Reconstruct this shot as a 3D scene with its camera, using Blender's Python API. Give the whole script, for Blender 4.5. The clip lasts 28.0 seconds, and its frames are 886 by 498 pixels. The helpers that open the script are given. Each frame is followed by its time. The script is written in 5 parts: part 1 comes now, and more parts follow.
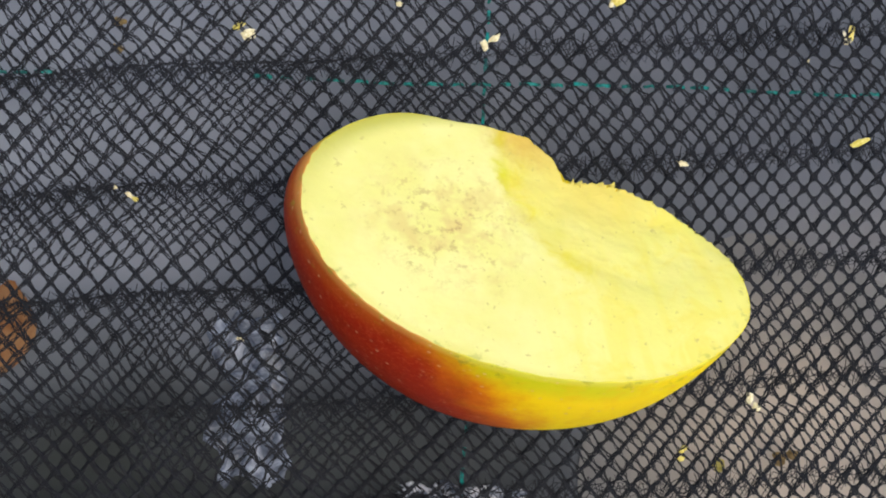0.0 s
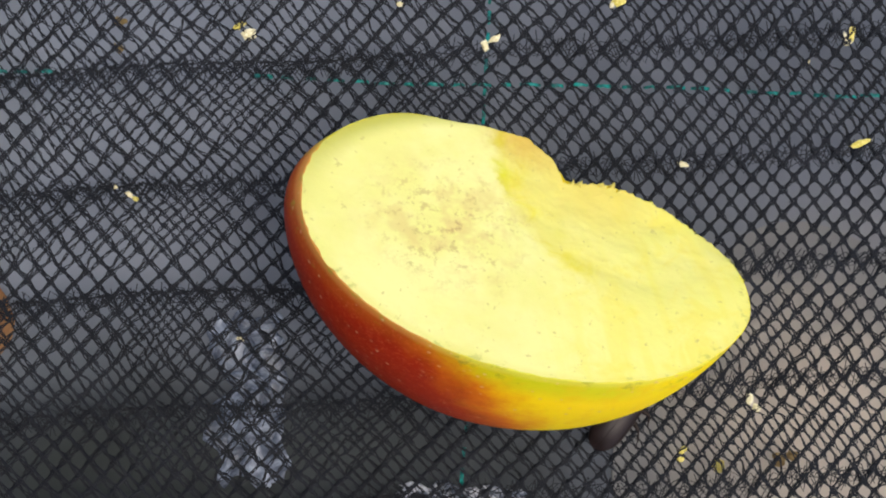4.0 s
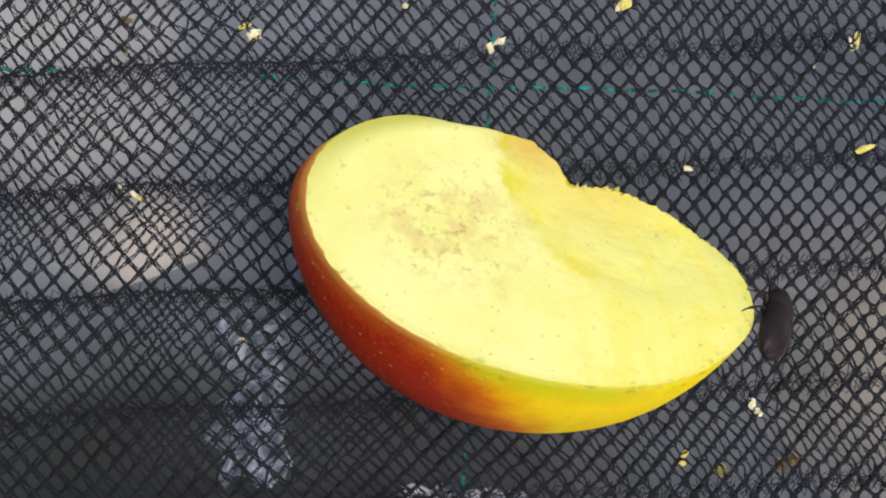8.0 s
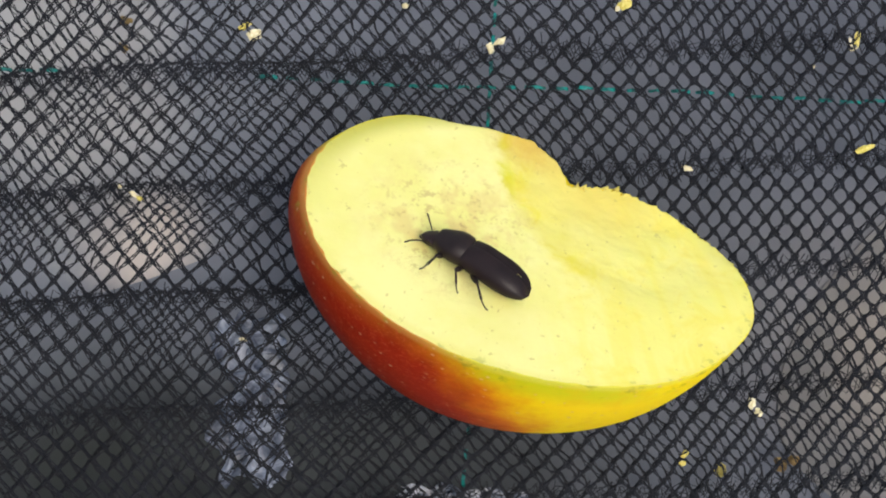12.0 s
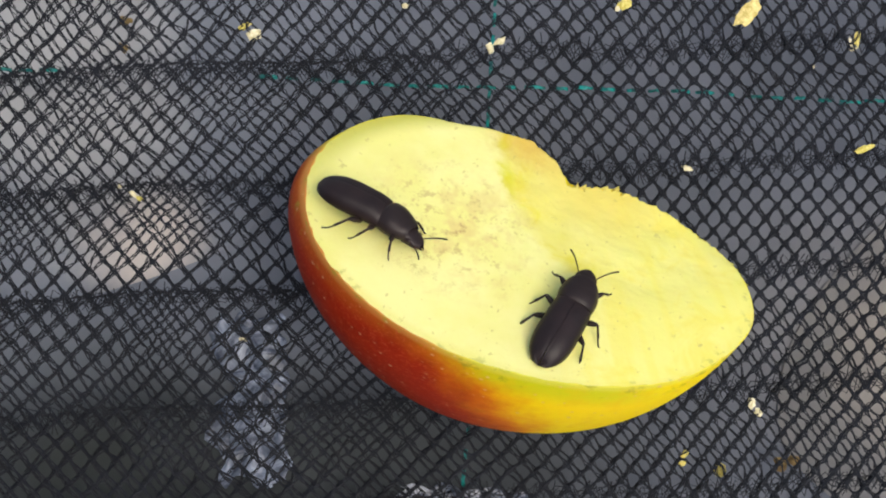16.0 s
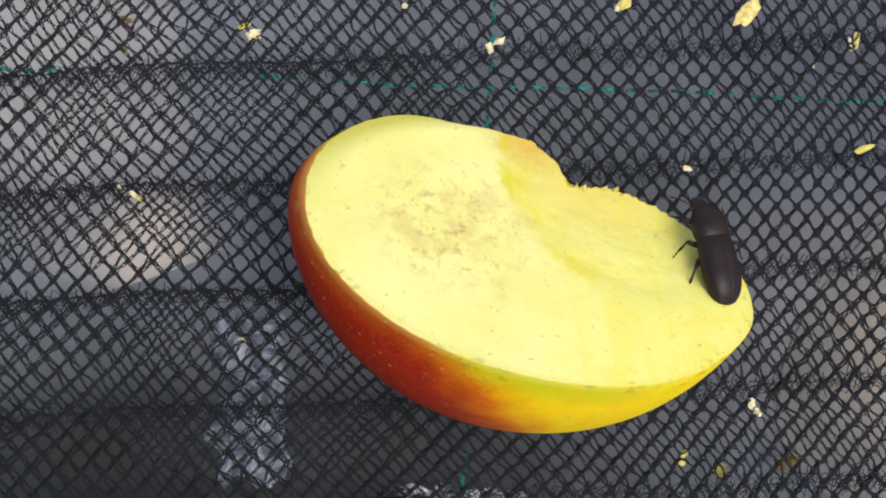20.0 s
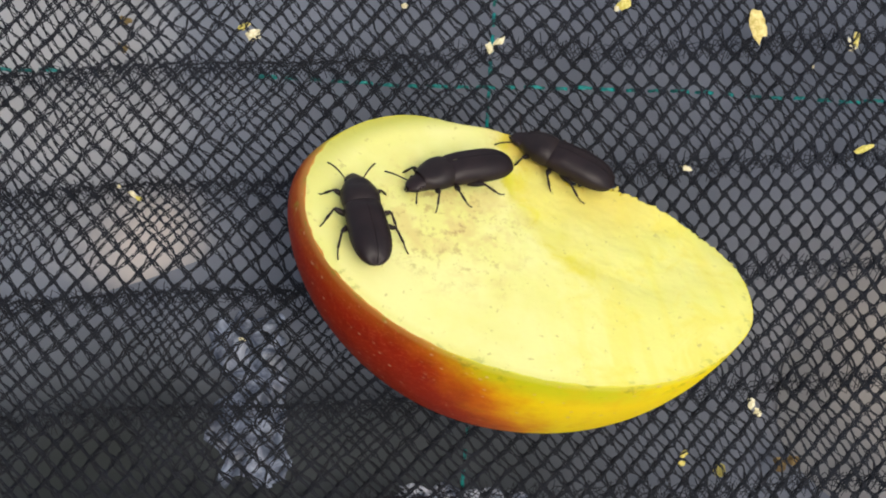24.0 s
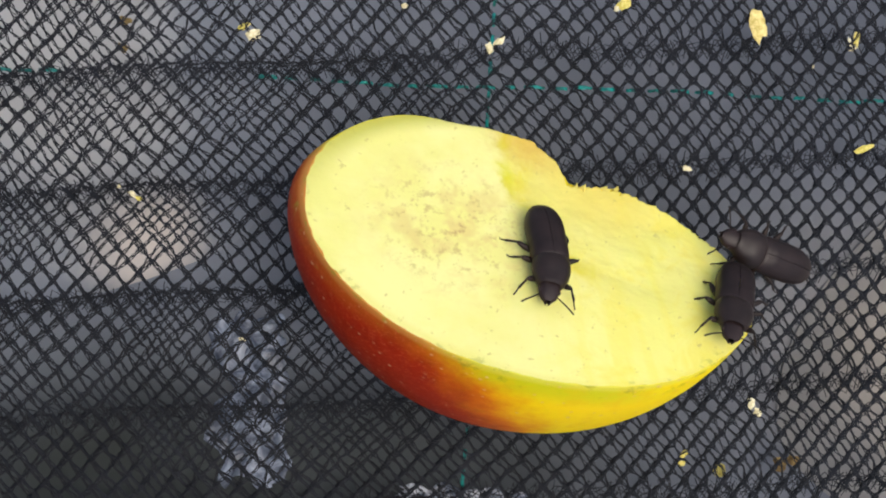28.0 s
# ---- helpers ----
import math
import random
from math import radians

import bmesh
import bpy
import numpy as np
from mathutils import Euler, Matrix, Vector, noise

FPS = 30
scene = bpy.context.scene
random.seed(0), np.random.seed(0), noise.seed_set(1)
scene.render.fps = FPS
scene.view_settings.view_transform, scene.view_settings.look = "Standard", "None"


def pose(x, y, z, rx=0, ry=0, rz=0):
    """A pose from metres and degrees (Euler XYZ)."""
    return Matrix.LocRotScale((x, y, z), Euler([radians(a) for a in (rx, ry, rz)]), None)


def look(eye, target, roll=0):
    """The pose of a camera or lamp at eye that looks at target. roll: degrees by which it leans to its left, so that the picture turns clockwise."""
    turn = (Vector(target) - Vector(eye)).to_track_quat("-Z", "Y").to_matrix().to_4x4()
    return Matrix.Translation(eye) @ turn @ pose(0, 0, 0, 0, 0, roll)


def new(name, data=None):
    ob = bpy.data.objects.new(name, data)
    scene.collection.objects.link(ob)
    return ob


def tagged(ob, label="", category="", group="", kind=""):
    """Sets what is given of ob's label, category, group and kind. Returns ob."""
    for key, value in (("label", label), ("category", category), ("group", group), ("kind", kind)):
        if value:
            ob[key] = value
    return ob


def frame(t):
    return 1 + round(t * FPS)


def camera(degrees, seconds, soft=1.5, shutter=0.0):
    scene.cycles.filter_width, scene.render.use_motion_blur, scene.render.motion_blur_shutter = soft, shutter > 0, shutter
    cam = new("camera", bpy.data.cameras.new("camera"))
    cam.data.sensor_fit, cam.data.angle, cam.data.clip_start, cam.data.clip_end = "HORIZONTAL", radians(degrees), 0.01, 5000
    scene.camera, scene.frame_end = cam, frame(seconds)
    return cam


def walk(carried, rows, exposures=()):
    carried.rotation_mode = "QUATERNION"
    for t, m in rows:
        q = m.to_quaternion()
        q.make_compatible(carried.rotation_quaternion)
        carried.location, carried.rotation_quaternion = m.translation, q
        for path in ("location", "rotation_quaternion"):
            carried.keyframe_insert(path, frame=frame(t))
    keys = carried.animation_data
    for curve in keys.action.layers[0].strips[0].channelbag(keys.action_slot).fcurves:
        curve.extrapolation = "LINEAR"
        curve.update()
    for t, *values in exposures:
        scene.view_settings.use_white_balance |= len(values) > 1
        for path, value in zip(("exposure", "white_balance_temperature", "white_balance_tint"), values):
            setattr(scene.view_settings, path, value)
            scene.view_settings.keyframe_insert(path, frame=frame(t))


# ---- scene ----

# ---------------------------------------------------------------- camera
MM = 0.001
cam = camera(38.44, 28.0, soft=1.95)
walk(cam, [
    (0.0, pose(0.55 * MM, -0.34 * MM, 0.19, 0, 0, -0.56)),
    (3.5, pose(0.62 * MM, -0.36 * MM, 0.19, 0, 0, -0.56)),
    (5.5, pose(0, 0, 0.19, 0, 0, 0)),
    (12.5, pose(0, 0, 0.19, 0, 0, 0)),
    (21.5, pose(0.10 * MM, 0, 0.19, 0, 0, 0)),
    (28.0, pose(0.12 * MM, 0, 0.19, 0, 0, 0)),
])

# ---------------------------------------------------------------- light
world = bpy.data.worlds.new("sky")
scene.world = world
world.use_nodes = True
wn = world.node_tree
sky = wn.nodes.new("ShaderNodeTexSky")
sky.sky_type = "NISHITA"
sky.sun_disc = False
sky.sun_elevation = radians(72)
sky.sun_rotation = radians(101)
sky.air_density, sky.dust_density = 1.0, 4.0
wn.nodes["Background"].inputs[1].default_value = 0.14
wn.links.new(sky.outputs[0], wn.nodes["Background"].inputs[0])

sun = new("sun", bpy.data.lights.new("sun", "SUN"))
sun.data.energy = 1.35
sun.data.angle = radians(38)
sun.data.color = (1.0, 0.95, 0.86)
sun.matrix_world = look((0.062, -0.012, 0.2), (0, 0, 0))
scene.view_settings.exposure = 0.42


# ---------------------------------------------------------------- material helpers
class Nodes:
    """A small wrapper to write node materials in a few lines."""

    def __init__(self, name):
        self.mat = bpy.data.materials.new(name)
        self.mat.use_nodes = True
        self.t = self.mat.node_tree
        self.p = self.t.nodes["Principled BSDF"]
        self.co = self.t.nodes.new("ShaderNodeTexCoord").outputs["Object"]

    def put(self, socket, value):
        if isinstance(value, bpy.types.NodeSocket):
            self.t.links.new(value, socket)
        elif isinstance(value, (tuple, list)) and socket.type == "RGBA":
            socket.default_value = (*value, 1.0)
        else:
            socket.default_value = value

    def set(self, **kw):
        for key, value in kw.items():
            self.put(self.p.inputs[key.replace("_", " ")], value)
        return self

    def noise(self, scale, detail=4.0, rough=0.6, co=None, distort=0.0):
        n = self.t.nodes.new("ShaderNodeTexNoise")
        self.put(n.inputs["Vector"], co if co is not None else self.co)
        n.inputs["Scale"].default_value = scale
        n.inputs["Detail"].default_value = detail
        n.inputs["Roughness"].default_value = rough
        n.inputs["Distortion"].default_value = distort
        return n.outputs["Fac"]

    def voronoi(self, scale, co=None):
        n = self.t.nodes.new("ShaderNodeTexVoronoi")
        self.put(n.inputs["Vector"], co if co is not None else self.co)
        n.inputs["Scale"].default_value = scale
        return n.outputs["Distance"]

    def ramp(self, fac, a, b):
        n = self.t.nodes.new("ShaderNodeMapRange")
        n.interpolation_type = "SMOOTHSTEP"
        self.put(n.inputs["Value"], fac)
        n.inputs["From Min"].default_value = a
        n.inputs["From Max"].default_value = b
        return n.outputs["Result"]

    def math(self, op, a, b=0.0):
        n = self.t.nodes.new("ShaderNodeMath")
        n.operation = op
        self.put(n.inputs[0], a)
        self.put(n.inputs[1], b)
        return n.outputs[0]

    def mix(self, fac, a, b):
        n = self.t.nodes.new("ShaderNodeMix")
        n.data_type = "RGBA"
        self.put(n.inputs[0], fac)
        self.put(n.inputs[6], a)
        self.put(n.inputs[7], b)
        return n.outputs[2]

    def dot(self, axis, offset=(0, 0, 0)):
        """Metres along an axis from a point, in the object's space."""
        s = self.t.nodes.new("ShaderNodeVectorMath")
        s.operation = "SUBTRACT"
        self.put(s.inputs[0], self.co)
        s.inputs[1].default_value = offset
        d = self.t.nodes.new("ShaderNodeVectorMath")
        d.operation = "DOT_PRODUCT"
        self.t.links.new(s.outputs[0], d.inputs[0])
        d.inputs[1].default_value = axis
        return d.outputs["Value"]

    def dist(self, point, stretch=(1, 1, 1)):
        s = self.t.nodes.new("ShaderNodeVectorMath")
        s.operation = "SUBTRACT"
        self.put(s.inputs[0], self.co)
        s.inputs[1].default_value = point
        m = self.t.nodes.new("ShaderNodeVectorMath")
        m.operation = "MULTIPLY"
        self.t.links.new(s.outputs[0], m.inputs[0])
        m.inputs[1].default_value = stretch
        d = self.t.nodes.new("ShaderNodeVectorMath")
        d.operation = "LENGTH"
        self.t.links.new(m.outputs[0], d.inputs[0])
        return d.outputs["Value"]

    def random(self):
        return self.t.nodes.new("ShaderNodeObjectInfo").outputs["Random"]

    def bump(self, height, strength=0.3, distance=0.0002):
        n = self.t.nodes.new("ShaderNodeBump")
        self.put(n.inputs["Height"], height)
        n.inputs["Strength"].default_value = strength
        n.inputs["Distance"].default_value = distance
        self.t.links.new(n.outputs[0], self.p.inputs["Normal"])
        return self


def part(name, bm, material, parent=None, label="", smooth=True):
    """Link a bmesh as one mesh object under a thing or a part."""
    me = bpy.data.meshes.new(name)
    bm.to_mesh(me)
    bm.free()
    return link(name, me, material, parent, label, smooth)


def link(name, me, material, parent=None, label="", smooth=True):
    if smooth:
        me.polygons.foreach_set("use_smooth", [True] * len(me.polygons))
    me.materials.append(material)
    ob = new(name, me)
    if parent is not None:
        ob.parent = parent
    if label:
        tagged(ob, label)
    return ob


# ---------------------------------------------------------------- apple frame
# The cut face: its middle, its outward normal, its long and short directions.
BASE = Vector((11.254, 0.948, 0.0)) * MM
TILT, LEAN, TURN = 40.48, 69.27, -14.12
LONG, SHORT, DEEP, DROP, EGG = 30.07, 20.73, 31.89, -0.457, -0.034
FACE_N = Vector((math.sin(radians(TILT)) * math.cos(radians(LEAN)), math.sin(radians(TILT)) * math.sin(radians(LEAN)), math.cos(radians(TILT))))
FACE_U = Vector((math.cos(radians(TURN)), math.sin(radians(TURN)), 0))
FACE_U = (FACE_U - FACE_N * FACE_U.dot(FACE_N)).normalized()
FACE_V = FACE_N.cross(FACE_U)
FACE_O = Vector((0, 0, 27.4))


def face_point(u, v, w=0.0):
    """A place in the apple's space, in metres, from millimetres along and off the cut face."""
    return (FACE_O + FACE_U * u + FACE_V * v + FACE_N * w) * MM


# ---------------------------------------------------------------- materials
def make_net_material(name, tone):
    n = Nodes(name)
    big = n.noise(60.0)
    fine = n.noise(2500.0, 2.0)
    col = n.mix(n.ramp(big, 0.3, 0.7), tuple(c * 0.7 for c in tone), tuple(c * 1.35 for c in tone))
    n.set(Base_Color=col, Specular_IOR_Level=0.2, Roughness=n.math("ADD", n.math("MULTIPLY", fine, 0.25), 0.38)).bump(fine, 0.4, 0.00005)
    return n.mat


net_black = make_net_material("black_netting", (0.0150, 0.0172, 0.0225))
net_under = make_net_material("black_netting_below", (0.0145, 0.0163, 0.0208))

n = Nodes("teal_thread")
n.set(Base_Color=n.mix(n.ramp(n.noise(900.0), 0.35, 0.65), (0.0, 0.06, 0.058), (0.0, 0.25, 0.22)), Roughness=0.45)
teal = n.mat

n = Nodes("grey_sheet")
blotch = n.noise(28.0, 5.0, 0.6)
fine = n.noise(420.0, 3.0)
# window reflection painted into the sheet: paler left, fading to the right
glow_fade = n.ramp(n.math("ADD", n.dot((1, -0.25, 0)), n.math("MULTIPLY", n.math("SUBTRACT", blotch, 0.5), 0.05)), -0.075, 0.03)
col = n.mix(glow_fade, n.mix(n.ramp(blotch, 0.35, 0.7), (0.255, 0.283, 0.335), (0.345, 0.378, 0.435)), n.mix(n.ramp(blotch, 0.35, 0.7), (0.154, 0.170, 0.202), (0.210, 0.227, 0.262)))
# one round patch is warmer and paler than the rest
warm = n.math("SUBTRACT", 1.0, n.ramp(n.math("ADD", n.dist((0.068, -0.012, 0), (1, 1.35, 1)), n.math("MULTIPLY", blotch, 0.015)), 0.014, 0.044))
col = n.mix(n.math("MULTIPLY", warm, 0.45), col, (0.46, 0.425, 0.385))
# shade of the lower left corner, put into the sheet's colour
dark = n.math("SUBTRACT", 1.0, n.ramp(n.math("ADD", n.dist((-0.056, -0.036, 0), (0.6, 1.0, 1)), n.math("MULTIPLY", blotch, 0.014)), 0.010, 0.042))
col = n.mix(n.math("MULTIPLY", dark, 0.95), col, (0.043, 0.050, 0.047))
# apple's shade over a darker stretch of sheet, painted as one patch
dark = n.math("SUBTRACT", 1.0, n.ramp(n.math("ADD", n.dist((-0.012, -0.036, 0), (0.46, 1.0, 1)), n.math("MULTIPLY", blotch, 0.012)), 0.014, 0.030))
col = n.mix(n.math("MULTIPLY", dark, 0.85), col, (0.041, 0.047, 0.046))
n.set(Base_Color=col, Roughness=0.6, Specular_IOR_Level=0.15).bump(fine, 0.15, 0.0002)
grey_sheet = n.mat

n = Nodes("pale_film")
# the film's bright sparkle is put into its colour along the creases
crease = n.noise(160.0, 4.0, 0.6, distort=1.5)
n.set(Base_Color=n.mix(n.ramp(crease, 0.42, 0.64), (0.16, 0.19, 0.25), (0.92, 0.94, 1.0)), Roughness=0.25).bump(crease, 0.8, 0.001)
pale_film = n.mat

n = Nodes("dull_film")
# dimmer glints, painted into the colour over the crease noise
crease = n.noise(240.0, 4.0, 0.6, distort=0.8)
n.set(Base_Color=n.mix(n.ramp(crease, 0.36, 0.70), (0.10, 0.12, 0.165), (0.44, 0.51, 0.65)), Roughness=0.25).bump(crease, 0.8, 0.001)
dull_film = n.mat

# skin: deep red on one cheek, orange between, yellow-green on the other
n = Nodes("apple_skin")
along = n.dot(tuple(Vector((0.85, 0.53, 0)).normalized()))
streak = n.noise(130.0, 5.0, 0.65)
mottle = n.noise(700.0, 3.0)
pos = n.math("ADD", along, n.math("MULTIPLY", n.math("SUBTRACT", streak, 0.5), 0.010))
below = n.dot(tuple(FACE_N), tuple(face_point(0, 0)))
pos = n.math("ADD", pos, n.math("MULTIPLY", n.math("SUBTRACT", n.ramp(below, -0.013, 0.0), 0.45), 0.0008))
col = n.mix(n.ramp(pos, -0.0215, -0.0125), (0.37, 0.022, 0.005), (0.76, 0.19, 0.003))
col = n.mix(n.ramp(pos, -0.0158, -0.0092), col, (1.0, 0.71, 0.0))
col = n.mix(n.ramp(pos, -0.002, 0.014), col, (0.95, 0.75, 0.0))
green = n.math("MULTIPLY", n.ramp(below, -0.0065, -0.0015), n.ramp(pos, -0.0185, -0.0115))
green = n.math("MULTIPLY", green, n.math("SUBTRACT", 1.0, n.ramp(pos, -0.004, 0.010)))
col = n.mix(n.math("MULTIPLY", green, 0.8), col, (0.57, 0.59, 0.010))
blush = n.math("MULTIPLY", n.ramp(below, -0.0050, -0.0005), n.math("SUBTRACT", 1.0, n.ramp(pos, -0.019, -0.012)))
col = n.mix(n.math("MULTIPLY", blush, 0.5), col, (0.52, 0.15, 0.012))
col = n.mix(n.math("MULTIPLY", n.ramp(n.noise(320.0, 4.0), 0.45, 0.7), 0.28), col, n.mix(n.ramp(pos, -0.019, -0.013), (0.20, 0.010, 0.003), (0.85, 0.47, 0.002)))
col = n.mix(n.math("MULTIPLY", n.ramp(below, -0.0016, 0.0), 0.6), col, n.mix(n.ramp(pos, -0.019, -0.013), (0.68, 0.36, 0.08), (0.70, 0.66, 0.10)))
grit = n.math("MULTIPLY", n.ramp(n.noise(1900.0, 3.0, 0.7), 0.50, 0.66), n.math("SUBTRACT", 1.0, n.ramp(pos, -0.020, -0.013)))
col = n.mix(n.math("MULTIPLY", grit, 0.24), col, (0.74, 0.17, 0.06))
smudge = n.math("MULTIPLY", n.ramp(below, -0.0045, -0.001), n.ramp(n.noise(380.0, 4.0, 0.65), 0.56, 0.68))
col = n.mix(n.math("MULTIPLY", smudge, 0.55), col, (0.30, 0.29, 0.03))
dots = n.math("SUBTRACT", 1.0, n.ramp(n.voronoi(620.0), 0.09, 0.21))
col = n.mix(n.math("MULTIPLY", dots, n.math("MULTIPLY", n.ramp(n.noise(260.0), 0.42, 0.62), 0.55)), col, (0.80, 0.50, 0.28))
n.set(Base_Color=col, Roughness=n.math("ADD", n.math("MULTIPLY", mottle, 0.2), 0.36), Specular_IOR_Level=0.10, Subsurface_Weight=0.05, Subsurface_Radius=(0.002, 0.001, 0.0005)).bump(mottle, 0.12, 0.0001)
skin_mat = n.mat

# flesh: pale yellow, yellower where it is gnawed, with brown specks round the core
n = Nodes("apple_flesh")
big = n.noise(90.0, 4.0, 0.55)
cell = n.noise(900.0, 4.0, 0.7)
col = n.mix(n.ramp(big, 0.35, 0.65), (0.775, 0.747, 0.225), (0.82, 0.79, 0.30))
right = n.ramp(n.dot(tuple(FACE_U), tuple(face_point(4, 0))), -0.004, 0.012)
col = n.mix(n.math("MULTIPLY", right, 0.5), col, (0.815, 0.77, 0.15))
fu, fv = n.dot(tuple(FACE_U), tuple(face_point(0, 0))), n.dot(tuple(FACE_V), tuple(face_point(0, 0)))
bands = n.t.nodes.new("ShaderNodeCombineXYZ")
n.put(bands.inputs[0], n.math("ADD", fu, n.math("MULTIPLY", fv, 0.35)))
n.put(bands.inputs[1], n.math("MULTIPLY", fv, 0.12))
bands = n.ramp(n.noise(330.0, 2.0, 0.5, co=bands.outputs[0]), 0.48, 0.66)
col = n.mix(n.math("MULTIPLY", right, n.math("MULTIPLY", bands, 0.4)), col, (0.80, 0.71, 0.09))
share = n.math("SQRT", n.math("ADD", n.math("POWER", n.math("ABSOLUTE", n.math("MULTIPLY", fu, 1 / (LONG * MM))), 2.0), n.math("POWER", n.math("ABSOLUTE", n.math("MULTIPLY", fv, 1 / (SHORT * MM))), 2.0)))
share = n.math("ADD", share, n.math("MULTIPLY", n.math("SUBTRACT", big, 0.5), 0.08))
topside = n.ramp(n.dot(tuple((FACE_V - FACE_U * 0.2).normalized()), tuple(face_point(0, 0))), -0.004, 0.018)
col = n.mix(n.math("MULTIPLY", n.math("MULTIPLY", topside, n.ramp(share, 0.84, 1.0)), 0.95), col, (0.42, 0.41, 0.04))
col = n.mix(n.math("MULTIPLY", n.ramp(share, 0.94, 1.0), 0.3), col, (0.66, 0.58, 0.10))
veins = n.ramp(n.noise(170.0, 4.0, 0.6, distort=0.8), 0.48, 0.68)
col = n.mix(n.math("MULTIPLY", right, n.math("MULTIPLY", veins, 0.6)), col, (0.78, 0.68, 0.08))
reach = n.math("ADD", n.dist(tuple(face_point(14, 16))), n.math("MULTIPLY", n.math("SUBTRACT", n.noise(140.0, 4.0, 0.6), 0.5), 0.008))
inside = n.math("MULTIPLY", n.math("SUBTRACT", 1.0, n.ramp(reach, 0.0184, 0.0212)), n.math("SUBTRACT", 1.0, n.ramp(n.dot(tuple(FACE_U), tuple(face_point(4, 0))), 0.0, 0.013)))
band = n.math("MULTIPLY", inside, n.ramp(reach, 0.0130, 0.0196))
patchy = n.math("ADD", 0.25, n.math("MULTIPLY", n.ramp(n.noise(190.0, 4.0, 0.65, distort=0.6), 0.36, 0.62), 0.7))
col = n.mix(n.math("MULTIPLY", inside, 0.5), col, (0.77, 0.705, 0.15))
col = n.mix(n.math("MULTIPLY", band, patchy), col, (0.72, 0.62, 0.02))
bowl = n.math("SUBTRACT", 1.0, n.ramp(n.math("ADD", n.dist(tuple(face_point(8, 16))), n.math("MULTIPLY", big, 0.008)), 0.006, 0.018))
col = n.mix(n.math("MULTIPLY", bowl, 0.65), col, (0.73, 0.57, 0.09))
line = n.math("MULTIPLY", n.math("SUBTRACT", 1.0, n.ramp(n.math("ABSOLUTE", n.math("SUBTRACT", reach, 0.0203)), 0.0002, 0.0016)), n.ramp(n.dot(tuple(FACE_V), tuple(face_point(0, 0))), 0.0, 0.009))
col = n.mix(n.math("MULTIPLY", line, patchy), col, (0.66, 0.62, 0.01))
torn = n.math("SUBTRACT", 1.0, n.ramp(n.math("ADD", n.dist(tuple(face_point(-2.4, 17.4)), (0.75, 1.0, 1.0)), n.math("MULTIPLY", cell, 0.004)), 0.0020, 0.0085))
col = n.mix(n.math("MULTIPLY", torn, 0.7), col, (0.58, 0.33, 0.04))
core = n.math("SUBTRACT", 1.0, n.ramp(n.math("ADD", n.dist(tuple(face_point(-10.2, -1.5))), n.math("MULTIPLY", big, 0.008)), 0.008, 0.0185))
speck = n.ramp(n.noise(620.0, 5.0, 0.75), 0.52, 0.66)
patch = n.ramp(n.noise(230.0, 3.0, 0.6), 0.46, 0.64)
col = n.mix(n.math("MULTIPLY", core, n.math("MULTIPLY", patch, 0.75)), col, (0.70, 0.56, 0.19))
col = n.mix(n.math("MULTIPLY", core, n.math("MULTIPLY", speck, 0.66)), col, (0.50, 0.36, 0.11))
heart = n.math("SUBTRACT", 1.0, n.ramp(n.math("ADD", n.dist(tuple(face_point(-9.2, -1.5))), n.math("MULTIPLY", cell, 0.004)), 0.001, 0.0055))
col = n.mix(n.math("MULTIPLY", heart, n.math("MULTIPLY", speck, 0.5)), col, (0.40, 0.20, 0.07))
bruise = n.math("MULTIPLY", n.ramp(share, 0.93, 0.99), n.ramp(n.noise(520.0, 3.0, 0.65), 0.56, 0.66))
col = n.mix(n.math("MULTIPLY", bruise, 0.5), col, (0.36, 0.36, 0.06))
few = n.math("MULTIPLY", n.ramp(n.noise(800.0, 3.0, 0.7), 0.64, 0.70), 0.5)
col = n.mix(few, col, (0.46, 0.38, 0.10))
n.set(Base_Color=col, Roughness=0.5, Subsurface_Weight=0.15, Subsurface_Radius=(0.003, 0.002, 0.0008)).bump(cell, 0.35, 0.0002)
flesh_mat = n.mat


def make_shell_material(name, dark, light, rough, bump_scale):
    n = Nodes(name)
    a = n.noise(180.0, 4.0)
    pits = n.noise(bump_scale, 3.0, 0.7)
    n.set(Base_Color=n.mix(n.ramp(a, 0.3, 0.7), dark, light), Roughness=n.math("ADD", n.math("MULTIPLY", pits, 0.25), rough), Specular_IOR_Level=0.25).bump(pits, 0.35, 0.00006)
    return n.mat


shell_black = make_shell_material("beetle_shell", (0.0120, 0.0071, 0.0067), (0.0236, 0.0138, 0.0128), 0.30, 3200.0)
shell_brown = make_shell_material("beetle_thorax", (0.0125, 0.0080, 0.0073), (0.0240, 0.0152, 0.0134), 0.31, 2600.0)
limb_dark = make_shell_material("beetle_limb", (0.0105, 0.0066, 0.0056), (0.021, 0.0125, 0.0095), 0.42, 4000.0)


def make_crumb_material(name, a, b):
    n = Nodes(name)
    grain = n.noise(1100.0, 4.0, 0.7)
    col = n.mix(n.ramp(grain, 0.35, 0.65), a, b)
    col = n.mix(n.math("MULTIPLY", n.random(), 0.25), col, (0.60, 0.48, 0.14))
    n.set(Base_Color=col, Roughness=0.7).bump(grain, 0.5, 0.0002)
    return n.mat


crumb_pale = make_crumb_material("pale_bran", (0.58, 0.51, 0.28), (0.82, 0.78, 0.56))
crumb_yellow = make_crumb_material("yellow_bran", (0.52, 0.42, 0.05), (0.74, 0.66, 0.20))
crumb_tan = make_crumb_material("tan_bran", (0.50, 0.38, 0.09), (0.82, 0.68, 0.27))
